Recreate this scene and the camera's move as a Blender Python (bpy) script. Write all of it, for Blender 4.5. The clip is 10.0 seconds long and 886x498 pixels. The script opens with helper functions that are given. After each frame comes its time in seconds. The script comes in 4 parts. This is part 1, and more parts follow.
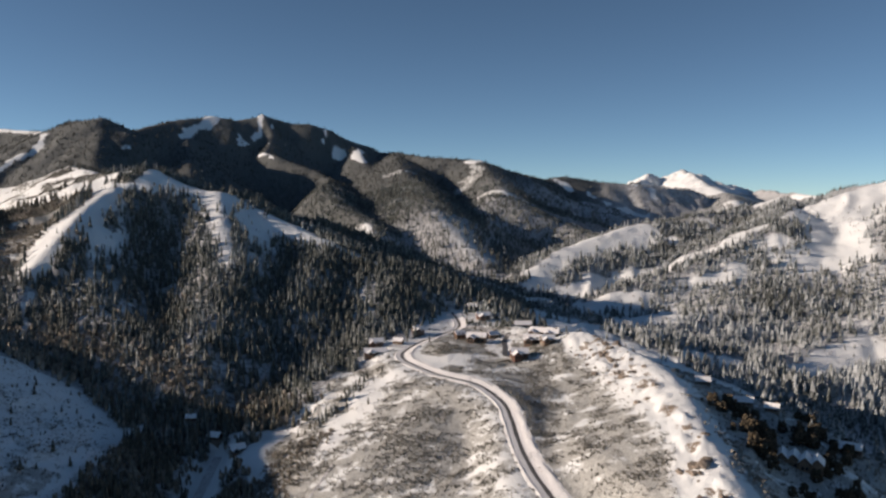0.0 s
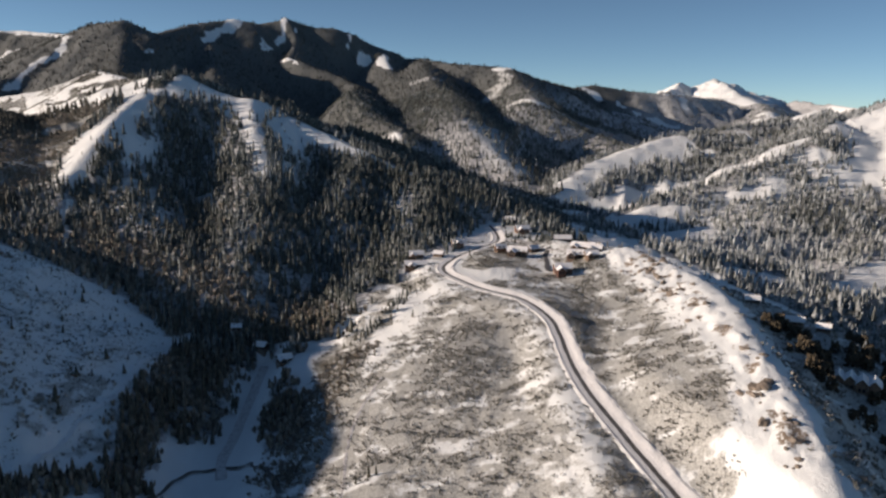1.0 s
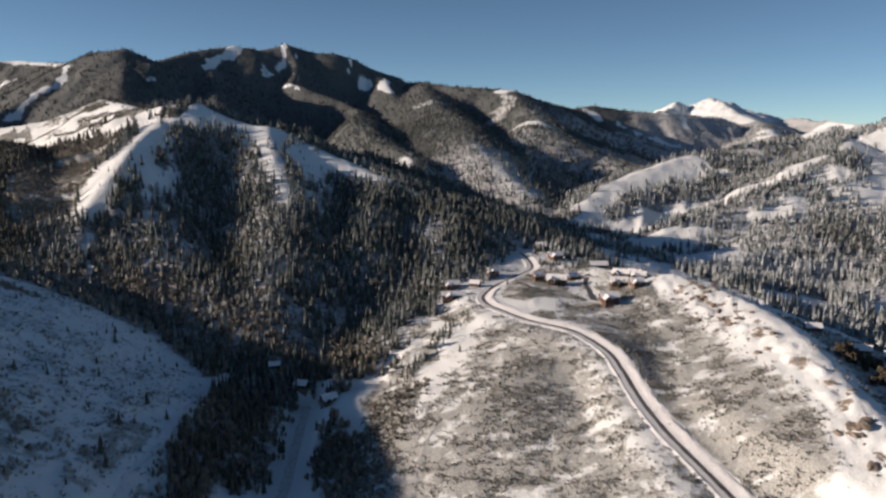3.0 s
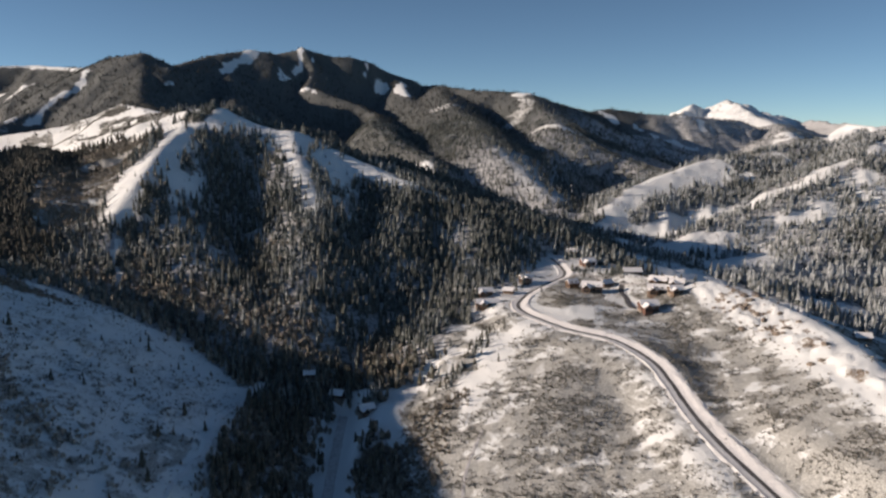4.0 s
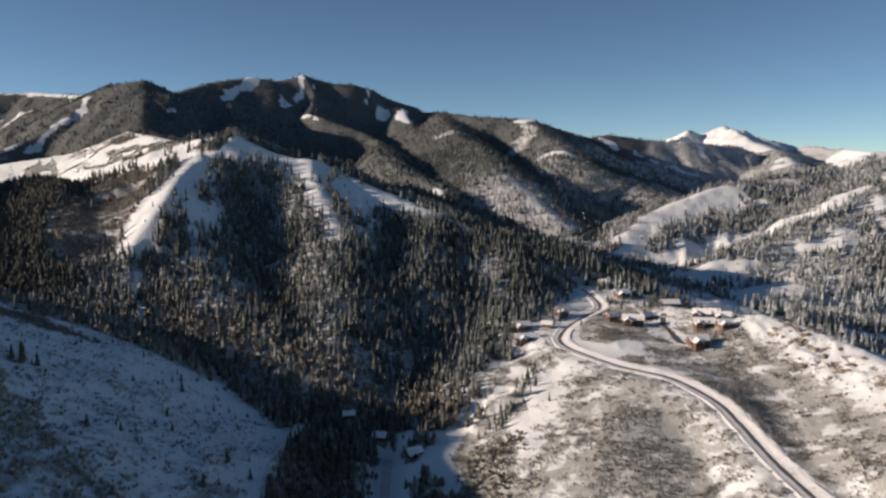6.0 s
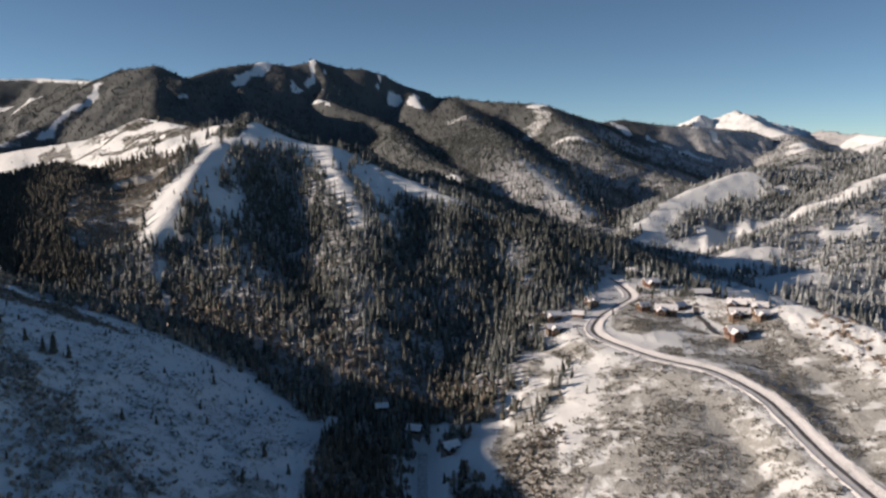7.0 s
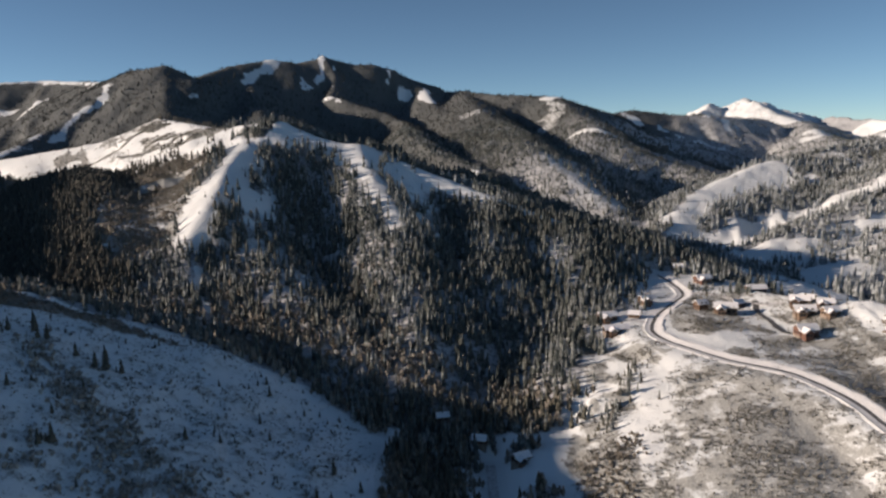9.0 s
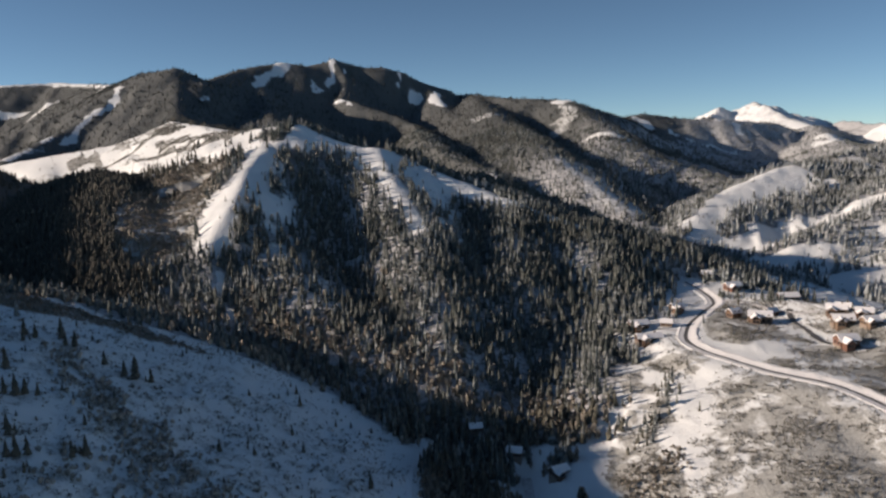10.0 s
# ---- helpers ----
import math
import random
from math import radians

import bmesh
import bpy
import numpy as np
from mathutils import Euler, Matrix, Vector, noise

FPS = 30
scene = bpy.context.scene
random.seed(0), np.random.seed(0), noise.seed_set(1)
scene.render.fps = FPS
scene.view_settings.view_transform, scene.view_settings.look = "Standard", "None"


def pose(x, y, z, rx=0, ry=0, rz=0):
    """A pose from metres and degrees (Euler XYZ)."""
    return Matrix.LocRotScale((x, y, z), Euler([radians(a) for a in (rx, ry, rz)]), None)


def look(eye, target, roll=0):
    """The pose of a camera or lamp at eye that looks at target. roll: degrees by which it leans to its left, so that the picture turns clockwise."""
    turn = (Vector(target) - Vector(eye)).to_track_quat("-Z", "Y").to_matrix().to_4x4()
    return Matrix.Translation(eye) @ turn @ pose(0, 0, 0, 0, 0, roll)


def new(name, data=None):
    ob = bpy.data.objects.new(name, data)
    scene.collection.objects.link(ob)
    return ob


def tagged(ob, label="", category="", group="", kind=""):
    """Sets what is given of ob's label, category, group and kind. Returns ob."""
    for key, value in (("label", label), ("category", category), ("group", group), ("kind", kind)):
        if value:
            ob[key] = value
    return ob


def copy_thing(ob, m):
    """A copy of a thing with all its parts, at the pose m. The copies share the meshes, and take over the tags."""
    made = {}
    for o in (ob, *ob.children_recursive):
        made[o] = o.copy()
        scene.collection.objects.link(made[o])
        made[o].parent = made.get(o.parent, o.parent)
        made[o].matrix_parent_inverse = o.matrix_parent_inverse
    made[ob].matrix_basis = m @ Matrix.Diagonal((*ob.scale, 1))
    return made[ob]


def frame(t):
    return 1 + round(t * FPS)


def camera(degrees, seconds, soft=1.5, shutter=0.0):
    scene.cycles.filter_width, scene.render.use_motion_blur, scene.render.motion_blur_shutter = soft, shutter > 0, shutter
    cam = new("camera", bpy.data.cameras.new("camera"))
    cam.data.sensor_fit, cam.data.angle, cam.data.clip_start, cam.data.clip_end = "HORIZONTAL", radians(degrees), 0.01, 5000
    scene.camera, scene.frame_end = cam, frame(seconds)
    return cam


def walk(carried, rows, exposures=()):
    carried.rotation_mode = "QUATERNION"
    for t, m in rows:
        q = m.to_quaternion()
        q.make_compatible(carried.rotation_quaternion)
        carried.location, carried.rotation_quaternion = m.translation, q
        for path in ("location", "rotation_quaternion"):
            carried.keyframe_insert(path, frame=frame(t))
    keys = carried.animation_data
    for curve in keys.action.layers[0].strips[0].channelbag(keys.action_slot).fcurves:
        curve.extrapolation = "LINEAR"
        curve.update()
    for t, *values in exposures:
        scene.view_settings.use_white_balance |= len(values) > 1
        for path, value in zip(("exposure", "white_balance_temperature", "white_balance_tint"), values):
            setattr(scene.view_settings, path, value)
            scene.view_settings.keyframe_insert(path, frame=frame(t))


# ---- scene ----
cam = camera(59.5, 10.0, soft=2.5)
METRES, EYE, TILT, LEAN, TURN = 180.0, 180.0, -3.5, 0.0, 0.0
ROWS = [
    (0.0, 0.0, 0.0, 0.0, -0.0, 0.0, 0.0),
    (0.5, -0.0447, 0.0234, 0.0062, 1.19, -4.25, -0.27),
    (1.0, -0.0892, 0.0477, 0.0114, 1.52, -6.71, -0.65),
    (1.5, -0.1329, 0.0717, 0.0167, 1.16, -6.56, -0.57),
    (2.0, -0.1765, 0.0956, 0.0223, 0.69, -5.65, 0.15),
    (2.5, -0.2202, 0.1188, 0.0278, 0.76, -5.21, 0.29),
    (4.0, -0.3515, 0.1879, 0.0444, 1.85, -4.9, 0.38),
    (4.5, -0.395, 0.2108, 0.0495, 2.08, -4.0, 0.53),
    (5.0, -0.4385, 0.2349, 0.0551, 1.51, -3.27, 0.61),
    (5.5, -0.4821, 0.2589, 0.0606, 1.23, -2.78, 0.53),
    (7.0, -0.6135, 0.3303, 0.0782, 1.76, -4.12, 0.58),
    (7.5, -0.6571, 0.3534, 0.0834, 2.35, -4.32, 0.76),
    (8.0, -0.7003, 0.3776, 0.089, 2.08, -4.33, 1.2),
    (8.5, -0.7436, 0.4016, 0.0946, 1.95, -4.38, 1.6),
    (9.0, -0.7874, 0.4258, 0.1002, 1.95, -4.56, 1.76),
    (9.5, -0.8308, 0.4505, 0.1056, 2.05, -4.4, 1.77),
    (10.0, -0.8736, 0.4737, 0.1108, 2.35, -4.33, 1.59),
]
walk(cam, [(t, pose(0, 0, EYE, TILT, LEAN, TURN) @ pose(METRES * x, METRES * y, METRES * z, 90 + pitch, roll, yaw)) for t, x, y, z, yaw, pitch, roll in ROWS], [(0.0, 0.14, 6800, 0), (10.0, 0.14, 6800, 0)])

# ---- daylight ----
SUN_FROM = Vector((-1.0, -0.04, 0.287)).normalized()
world = bpy.data.worlds.new("winter_sky")
scene.world = world
world.use_nodes = True
wn = world.node_tree.nodes
sky = wn.new("ShaderNodeTexSky")
sky.sky_type, sky.sun_disc = "NISHITA", False
sky.sun_elevation = math.asin(SUN_FROM.z)
sky.sun_rotation = math.atan2(SUN_FROM.x, SUN_FROM.y)
sky.altitude, sky.air_density, sky.dust_density, sky.ozone_density = 3000, 0.60, 0.0, 1.75
wn["Background"].inputs["Strength"].default_value = 0.089
world.node_tree.links.new(sky.outputs["Color"], wn["Background"].inputs["Color"])
sun = new("sun", bpy.data.lights.new("sun", "SUN"))
sun.data.energy, sun.data.angle, sun.data.color = 5.9, radians(0.53), (1.0, 0.79, 0.71)
sun.matrix_world = look(SUN_FROM * 100, (0, 0, 0))

# ---- materials ----
def shader(name):
    m = bpy.data.materials.new(name)
    m.use_nodes = True
    return m, m.node_tree.nodes, m.node_tree.links, m.node_tree.nodes["Principled BSDF"]


def noise_node(n, l, scale, detail=4.0, rough=0.55, vec=None):
    t = n.new("ShaderNodeTexNoise")
    t.inputs["Scale"].default_value, t.inputs["Detail"].default_value, t.inputs["Roughness"].default_value = scale, detail, rough
    if vec is not None:
        l.new(vec, t.inputs["Vector"])
    return t.outputs["Fac"]


def calc(n, l, op, a, b=None, clamp=False):
    t = n.new("ShaderNodeMath")
    t.operation, t.use_clamp = op, clamp
    for i, v in enumerate((a, b)):
        if v is None:
            continue
        if isinstance(v, (int, float)):
            t.inputs[i].default_value = v
        else:
            l.new(v, t.inputs[i])
    return t.outputs[0]


def mix(n, l, fac, a, b):
    t = n.new("ShaderNodeMix")
    t.data_type = "RGBA"
    for sock, v in ((t.inputs["Factor"], fac), (t.inputs["A"], a), (t.inputs["B"], b)):
        if isinstance(v, (int, float)):
            sock.default_value = v
        elif isinstance(v, tuple):
            sock.default_value = (*v, 1)
        else:
            l.new(v, sock)
    return t.outputs["Result"]


def step_to(n, l, v, lo, hi):
    t = n.new("ShaderNodeMapRange")
    t.interpolation_type = "SMOOTHSTEP"
    t.inputs["From Min"].default_value, t.inputs["From Max"].default_value = lo, hi
    l.new(v, t.inputs["Value"])
    return t.outputs["Result"]


def attr(n, name):
    t = n.new("ShaderNodeAttribute")
    t.attribute_name = name
    return t.outputs["Fac"]


def bump(n, l, b, height, strength, dist):
    t = n.new("ShaderNodeBump")
    t.inputs["Strength"].default_value, t.inputs["Distance"].default_value = strength, dist
    l.new(height, t.inputs["Height"])
    l.new(t.outputs["Normal"], b.inputs["Normal"])


def ground_material():
    m, n, l, b = shader("snowy_ground")
    pos = n.new("ShaderNodeNewGeometry").outputs["Position"]
    broad = noise_node(n, l, 0.035, 5, 0.6, pos)
    patchy = noise_node(n, l, 0.16, 6, 0.68, pos)
    fine = noise_node(n, l, 0.9, 4, 0.65, pos)
    snow = mix(n, l, broad, (0.77, 0.81, 0.83), (0.85, 0.865, 0.86))
    stems = noise_node(n, l, 1.7, 3, 0.7, pos)
    twig = mix(n, l, step_to(n, l, stems, 0.36, 0.66), (0.138, 0.134, 0.118), (0.53, 0.53, 0.50))
    mottle = noise_node(n, l, 0.3, 5, 0.7, pos)
    rime = calc(n, l, "MULTIPLY", step_to(n, l, mottle, 0.34, 0.58), attr(n, "rime"))
    litter = mix(n, l, rime, (0.043, 0.049, 0.048), (0.54, 0.55, 0.57))
    blend = calc(n, l, "ADD", calc(n, l, "MULTIPLY", patchy, 0.6), calc(n, l, "MULTIPLY", fine, 0.4))
    scrub = step_to(n, l, calc(n, l, "ADD", calc(n, l, "SUBTRACT", blend, 0.5), calc(n, l, "SUBTRACT", attr(n, "scrub"), 0.5)), -0.10, 0.14)
    wood = step_to(n, l, calc(n, l, "ADD", calc(n, l, "SUBTRACT", blend, 0.5), calc(n, l, "SUBTRACT", attr(n, "wood"), 0.45)), -0.15, 0.15)
    rock = step_to(n, l, calc(n, l, "ADD", calc(n, l, "SUBTRACT", fine, 0.5), calc(n, l, "SUBTRACT", attr(n, "bare"), 0.5)), -0.06, 0.10)
    col = mix(n, l, calc(n, l, "MULTIPLY", scrub, 0.8), snow, twig)
    col = mix(n, l, calc(n, l, "MULTIPLY", wood, 0.93), col, litter)
    stone = mix(n, l, stems, (0.10, 0.075, 0.055), (0.34, 0.27, 0.21))
    col = mix(n, l, rock, col, stone)
    l.new(col, b.inputs["Base Color"])
    b.inputs["Roughness"].default_value = 0.8
    b.inputs["Specular IOR Level"].default_value = 0.25
    bump(n, l, b, calc(n, l, "ADD", calc(n, l, "MULTIPLY", patchy, 2.0), fine), 0.5, 0.8)
    return m


def plain(name, lo, hi, scale, rough=0.8, island=0.0, bump_by=0.0, metal=0.0):
    """A surface whose colour wanders between two tones."""
    m, n, l, b = shader(name)
    pos = n.new("ShaderNodeTexCoord").outputs["Object"]
    v = noise_node(n, l, scale, 5, 0.6, pos)
    if island:
        g = n.new("ShaderNodeNewGeometry").outputs["Random Per Island"]
        v = calc(n, l, "ADD", calc(n, l, "MULTIPLY", v, 1 - island), calc(n, l, "MULTIPLY", g, island))
    v = step_to(n, l, v, 0.25, 0.75)
    l.new(mix(n, l, v, lo, hi), b.inputs["Base Color"])
    b.inputs["Roughness"].default_value, b.inputs["Metallic"].default_value = rough, metal
    if bump_by:
        bump(n, l, b, v, 0.5, bump_by)
    return m


def tree_material(name, dark, light, frost, amount):
    """Needles from dark to light, with frost on what looks up and on some trees more than others."""
    m, n, l, b = shader(name)
    geo = n.new("ShaderNodeNewGeometry")
    isl = geo.outputs["Random Per Island"]
    grain = noise_node(n, l, 0.8, 3, 0.7, geo.outputs["Position"])
    stand = noise_node(n, l, 0.018, 3, 0.6, geo.outputs["Position"])
    green = mix(n, l, isl, dark, light)
    load = calc(n, l, "ADD", calc(n, l, "MULTIPLY", calc(n, l, "SUBTRACT", grain, 0.5), 1.0), calc(n, l, "MULTIPLY", calc(n, l, "SUBTRACT", stand, 0.5), 1.2))
    load = calc(n, l, "ADD", load, calc(n, l, "MULTIPLY", isl, 0.42))
    load = step_to(n, l, load, 0.55 - amount, 1.25 - amount)
    l.new(mix(n, l, load, green, frost), b.inputs["Base Color"])
    b.inputs["Roughness"].default_value = 0.85
    b.inputs["Specular IOR Level"].default_value = 0.2
    return m


GROUND = ground_material()
NEEDLES = tree_material("frosted_needles", (0.066, 0.078, 0.074), (0.130, 0.134, 0.118), (0.38, 0.41, 0.43), 0.42)
FROSTED = tree_material("hoar_frosted_needles", (0.058, 0.068, 0.065), (0.130, 0.132, 0.120), (0.42, 0.45, 0.47), 0.66)
TWIGS = plain("bare_twigs", (0.125, 0.12, 0.104), (0.28, 0.27, 0.24), 0.4, 0.9, 0.6)
THICKET_TWIGS = plain("grey_brown_twigs", (0.19, 0.17, 0.142), (0.37, 0.338, 0.29), 0.4, 0.9, 0.6)
GREY_TWIGS = plain("grey_twigs", (0.28, 0.265, 0.24), (0.50, 0.48, 0.44), 0.4, 0.9, 0.6)
# the shoulder's shade put into the needles: dark tones, hardly any frost
SHADED_FIRS = tree_material("shaded_needles", (0.066, 0.068, 0.061), (0.130, 0.124, 0.105), (0.36, 0.36, 0.36), -0.10)
DRY_GRASS = plain("dry_grass", (0.16, 0.095, 0.05), (0.32, 0.21, 0.12), 0.5, 0.9, 0.6)
BARK = plain("bark", (0.05, 0.035, 0.025), (0.13, 0.095, 0.07), 3.0, 0.9)
OLIVE = plain("dark_juniper", (0.030, 0.026, 0.017), (0.080, 0.060, 0.036), 1.2, 0.9, 0.6)
FAR_FIRS = tree_material("far_dark_needles", (0.038, 0.045, 0.044), (0.082, 0.084, 0.076), (0.34, 0.35, 0.36), -0.10)
FIR_GREEN = tree_material("fir_needles", (0.062, 0.066, 0.056), (0.135, 0.125, 0.098), (0.42, 0.43, 0.44), 0.0)
ASPHALT = plain("wet_asphalt", (0.05, 0.047, 0.045), (0.15, 0.145, 0.14), 0.5, 0.55)
SLUSH = plain("packed_snow", (0.42, 0.41, 0.41), (0.78, 0.77, 0.77), 0.6, 0.8, 0, 0.05)
BANK = plain("ploughed_snow", (0.76, 0.76, 0.77), (0.90, 0.89, 0.88), 0.9, 0.75, 0, 0.25)
ROOF_SNOW = plain("roof_snow", (0.80, 0.80, 0.82), (0.90, 0.89, 0.88), 0.4, 0.75, 0, 0.1)
LOG_WALL = plain("brown_log_wall", (0.08, 0.048, 0.032), (0.19, 0.115, 0.075), 0.9, 0.8)
RED_WALL = plain("red_brown_boards", (0.10, 0.050, 0.036), (0.19, 0.098, 0.070), 0.9, 0.8)
TAN_WALL = plain("tan_stucco", (0.15, 0.10, 0.07), (0.27, 0.195, 0.14), 0.7, 0.85)
STONE = plain("grey_brown_stone", (0.15, 0.12, 0.10), (0.34, 0.29, 0.24), 1.4, 0.85, 0, 0.15)
TRIM = plain("dark_wood_trim", (0.05, 0.032, 0.022), (0.10, 0.068, 0.047), 2.0, 0.7)
SHINGLE = plain("dark_shingles", (0.07, 0.055, 0.048), (0.15, 0.12, 0.105), 2.0, 0.85)
ROCK = plain("grey_brown_rock", (0.10, 0.082, 0.066), (0.31, 0.26, 0.215), 0.7, 0.9, 0, 0.3)


def window_glass():
    m, n, l, b = shader("window_glass")
    b.inputs["Base Color"].default_value = (0.02, 0.024, 0.03, 1)
    b.inputs["Roughness"].default_value, b.inputs["Specular IOR Level"].default_value = 0.06, 0.8
    return m


PANE = window_glass()
# ridge: crest places (x, y, z), slope on the left of its run, slope on its right, rounding of the crest
RIDGES = {
    "knoll_crest": ([(90, 180, 50), (101, 235, 64), (107, 269, 71), (111, 304, 77), (116, 345, 80), (122, 385, 81), (128, 430, 82), (129, 470, 82), (117, 515, 86), (100, 548, 88), (83, 585, 82), (50, 640, 79)], 0.30, 0.58, 5),
    "east_bench": ([(150, 235, 28), (165, 300, 46), (174, 350, 55), (184, 400, 59), (180, 445, 63), (158, 520, 68), (115, 600, 70)], 0.12, 0.50, 15),
    "knoll_floor": ([(-40, 230, 30), (-15, 320, 40), (0, 415, 58), (18, 470, 70), (10, 520, 74), (0, 570, 75), (-20, 620, 75), (30, 690, 80)], 0.30, 0.20, 40),
    "knoll_nose": ([(-15, 415, 52), (-50, 470, 39), (-68, 464, 31)], 0.45, 0.40, 20),
    "left_near": ([(-560, 540, 140), (-430, 508, 116), (-345, 505, 96), (-285, 492, 80), (-225, 482, 53), (-175, 465, 33)], 0.42, 0.20, 8),
    "left_near_rib": ([(-430, 508, 116), (-388, 440, 111), (-356, 370, 103), (-345, 300, 98), (-335, 200, 88)], 0.38, 0.25, 12),
    "left_high": ([(-1350, 1050, 370), (-1000, 920, 300), (-930, 892, 280), (-826, 690, 220), (-776, 640, 188), (-752, 545, 201), (-742, 495, 209), (-732, 445, 222), (-720, 390, 226), (-700, 240, 205), (-650, 80, 180), (-560, -120, 150)], 0.52, 0.40, 20),
    "spur_main": ([(-1100, 1500, 170), (-771, 1400, 208), (-658, 1376, 244), (-540, 1180, 228), (-442, 1000, 216), (-343, 920, 219), (-300, 908, 201), (-214, 880, 172), (-157, 850, 152), (-109, 812, 132), (-47, 772, 112), (9, 742, 100), (55, 715, 80)], 0.35, 0.58, 8),
    "spur_rib_left": ([(-392, 935, 208), (-366, 860, 196), (-371, 815, 178), (-366, 770, 164), (-366, 728, 144), (-373, 698, 122), (-345, 620, 86)], 0.56, 0.42, 4),
    "spur_rib_low": ([(-322, 715, 116), (-290, 640, 94), (-230, 580, 75), (-190, 535, 58)], 0.40, 0.36, 10),
    "spur_shoulder": ([(-560, 900, 170), (-470, 790, 150), (-430, 720, 128), (-380, 640, 88)], 0.40, 0.40, 20),
    "spur_rib_mid": ([(-262, 898, 192), (-240, 840, 168), (-222, 790, 148), (-202, 735, 126), (-193, 660, 99), (-178, 556, 71), (-165, 500, 45)], 0.34, 0.52, 6),
    "spur_rib_right": ([(-60, 775, 115), (-62, 700, 95), (-60, 620, 70), (-92, 500, 43), (-96, 470, 28)], 0.30, 0.38, 10),
    "rib_between": ([(-125, 825, 138), (-128, 750, 115), (-130, 685, 96)], 0.45, 0.45, 8),
    "back_left": ([(-3000, 3300, 480), (-1985, 3500, 506), (-1729, 3300, 478), (-1350, 2700, 420), (-1048, 2210, 405), (-945, 2170, 412), (-894, 2250, 384), (-840, 2400, 428), (-739, 2500, 453), (-663, 2520, 440), (-600, 2590, 452), (-487, 2760, 400), (-376, 2780, 380), (-303, 2720, 350), (-155, 2550, 342), (-42, 2400, 318), (111, 2310, 302), (202, 2400, 274), (384, 3000, 264), (478, 3050, 280), (612, 3050, 258), (745, 3050, 250), (1000, 3150, 230)], 0.40, 0.60, 12),
    "back_rib_a": ([(-1048, 2210, 405), (-1082, 2077, 330), (-1120, 1900, 250), (-1150, 1700, 190)], 0.45, 0.45, 10),
    "back_rib_b": ([(-590, 2555, 463), (-561, 2510, 428), (-540, 2470, 400), (-537, 2420, 365), (-536, 2330, 328), (-493, 2290, 316), (-433, 2250, 295), (-367, 2210, 271), (-310, 2150, 243), (-271, 1736, 212), (-200, 1500, 168), (-127, 1345, 142), (-100, 1230, 112)], 0.42, 0.85, 6),
    "back_rib_e": ([(-945, 2170, 410), (-900, 2050, 350), (-830, 1850, 270), (-760, 1650, 210)], 0.45, 0.42, 10),
    "back_rib_f": ([(-739, 2500, 452), (-770, 2350, 380), (-700, 2150, 310), (-620, 1900, 245), (-520, 1650, 190)], 0.48, 0.42, 10),
    "back_peak": ([(-640, 2530, 446), (-590, 2555, 463), (-540, 2552, 447), (-487, 2550, 436), (-430, 2550, 431), (-376, 2550, 418), (-303, 2550, 378), (-240, 2550, 360)], 0.50, 1.05, 6, True),
    "back_rib_g": ([(-303, 2550, 376), (-272, 2510, 350), (-255, 2440, 318), (-225, 2330, 280), (-180, 2150, 245)], 0.55, 0.40, 8),
    "back_rib_c": ([(-155, 2550, 342), (-120, 2200, 280), (-60, 1800, 215), (-18, 1444, 165), (21, 1304, 126), (69, 1182, 86), (104, 1130, 62)], 0.38, 0.38, 14),
    "back_rib_d": ([(111, 2310, 300), (130, 2000, 240), (139, 1722, 196), (180, 1640, 165), (247, 1600, 136), (300, 1500, 110)], 0.38, 0.38, 14),
    "far_right": ([(745, 3050, 250), (950, 3900, 265), (1120, 4200, 338), (1165, 4200, 318), (1212, 4200, 306), (1289, 4200, 347), (1350, 4200, 330), (1457, 4200, 288), (1560, 4000, 240), (1600, 3300, 205), (2600, 3400, 230)], 0.55, 0.60, 5),
    "far_right_rib": ([(1289, 4200, 345), (1250, 3700, 262), (1150, 3100, 205), (1054, 2768, 167), (900, 2300, 150)], 0.40, 0.40, 16),
    "right_hill": ([(867, 2013, 180), (722, 1743, 150), (560, 1450, 165), (470, 1420, 156), (424, 1392, 148), (380, 1370, 144), (338, 1352, 141), (293, 1310, 133), (236, 1260, 121), (177, 1200, 104), (128, 1130, 81), (80, 1060, 57)], 0.34, 0.46, 8),
    "right_flank": ([(700, 1600, 190), (620, 1400, 172), (580, 1290, 164), (545, 1225, 154), (507, 1200, 146), (469, 1185, 137), (415, 1140, 115), (359, 1092, 92), (240, 1050, 66), (180, 960, 40)], 0.44, 0.44, 12, True),
    "right_field": ([(660, 860, 60), (720, 1020, 96), (780, 1200, 186), (860, 1380, 228), (1000, 1550, 255), (1500, 1800, 330)], 0.34, 0.44, 20, True),
    "right_lower": ([(1000, 1100, 140), (700, 950, 90), (480, 870, 50), (380, 800, 30), (325, 735, 13)], 0.30, 0.30, 20, True),
    "right_bench": ([(420, 1000, 67), (330, 950, 50), (262, 900, 46), (215, 880, 32)], 0.28, 0.22, 30, True),
    "right_apron": ([(520, 540, 32), (400, 640, 22), (317, 675, 15), (250, 740, 26)], 0.15, 0.15, 40, True),
    "right_near": ([(520, 300, 40), (420, 480, 15), (345, 600, 2)], 0.3, 0.3, 30),
}
FLOOR = -12.0
SOFT = 3.5


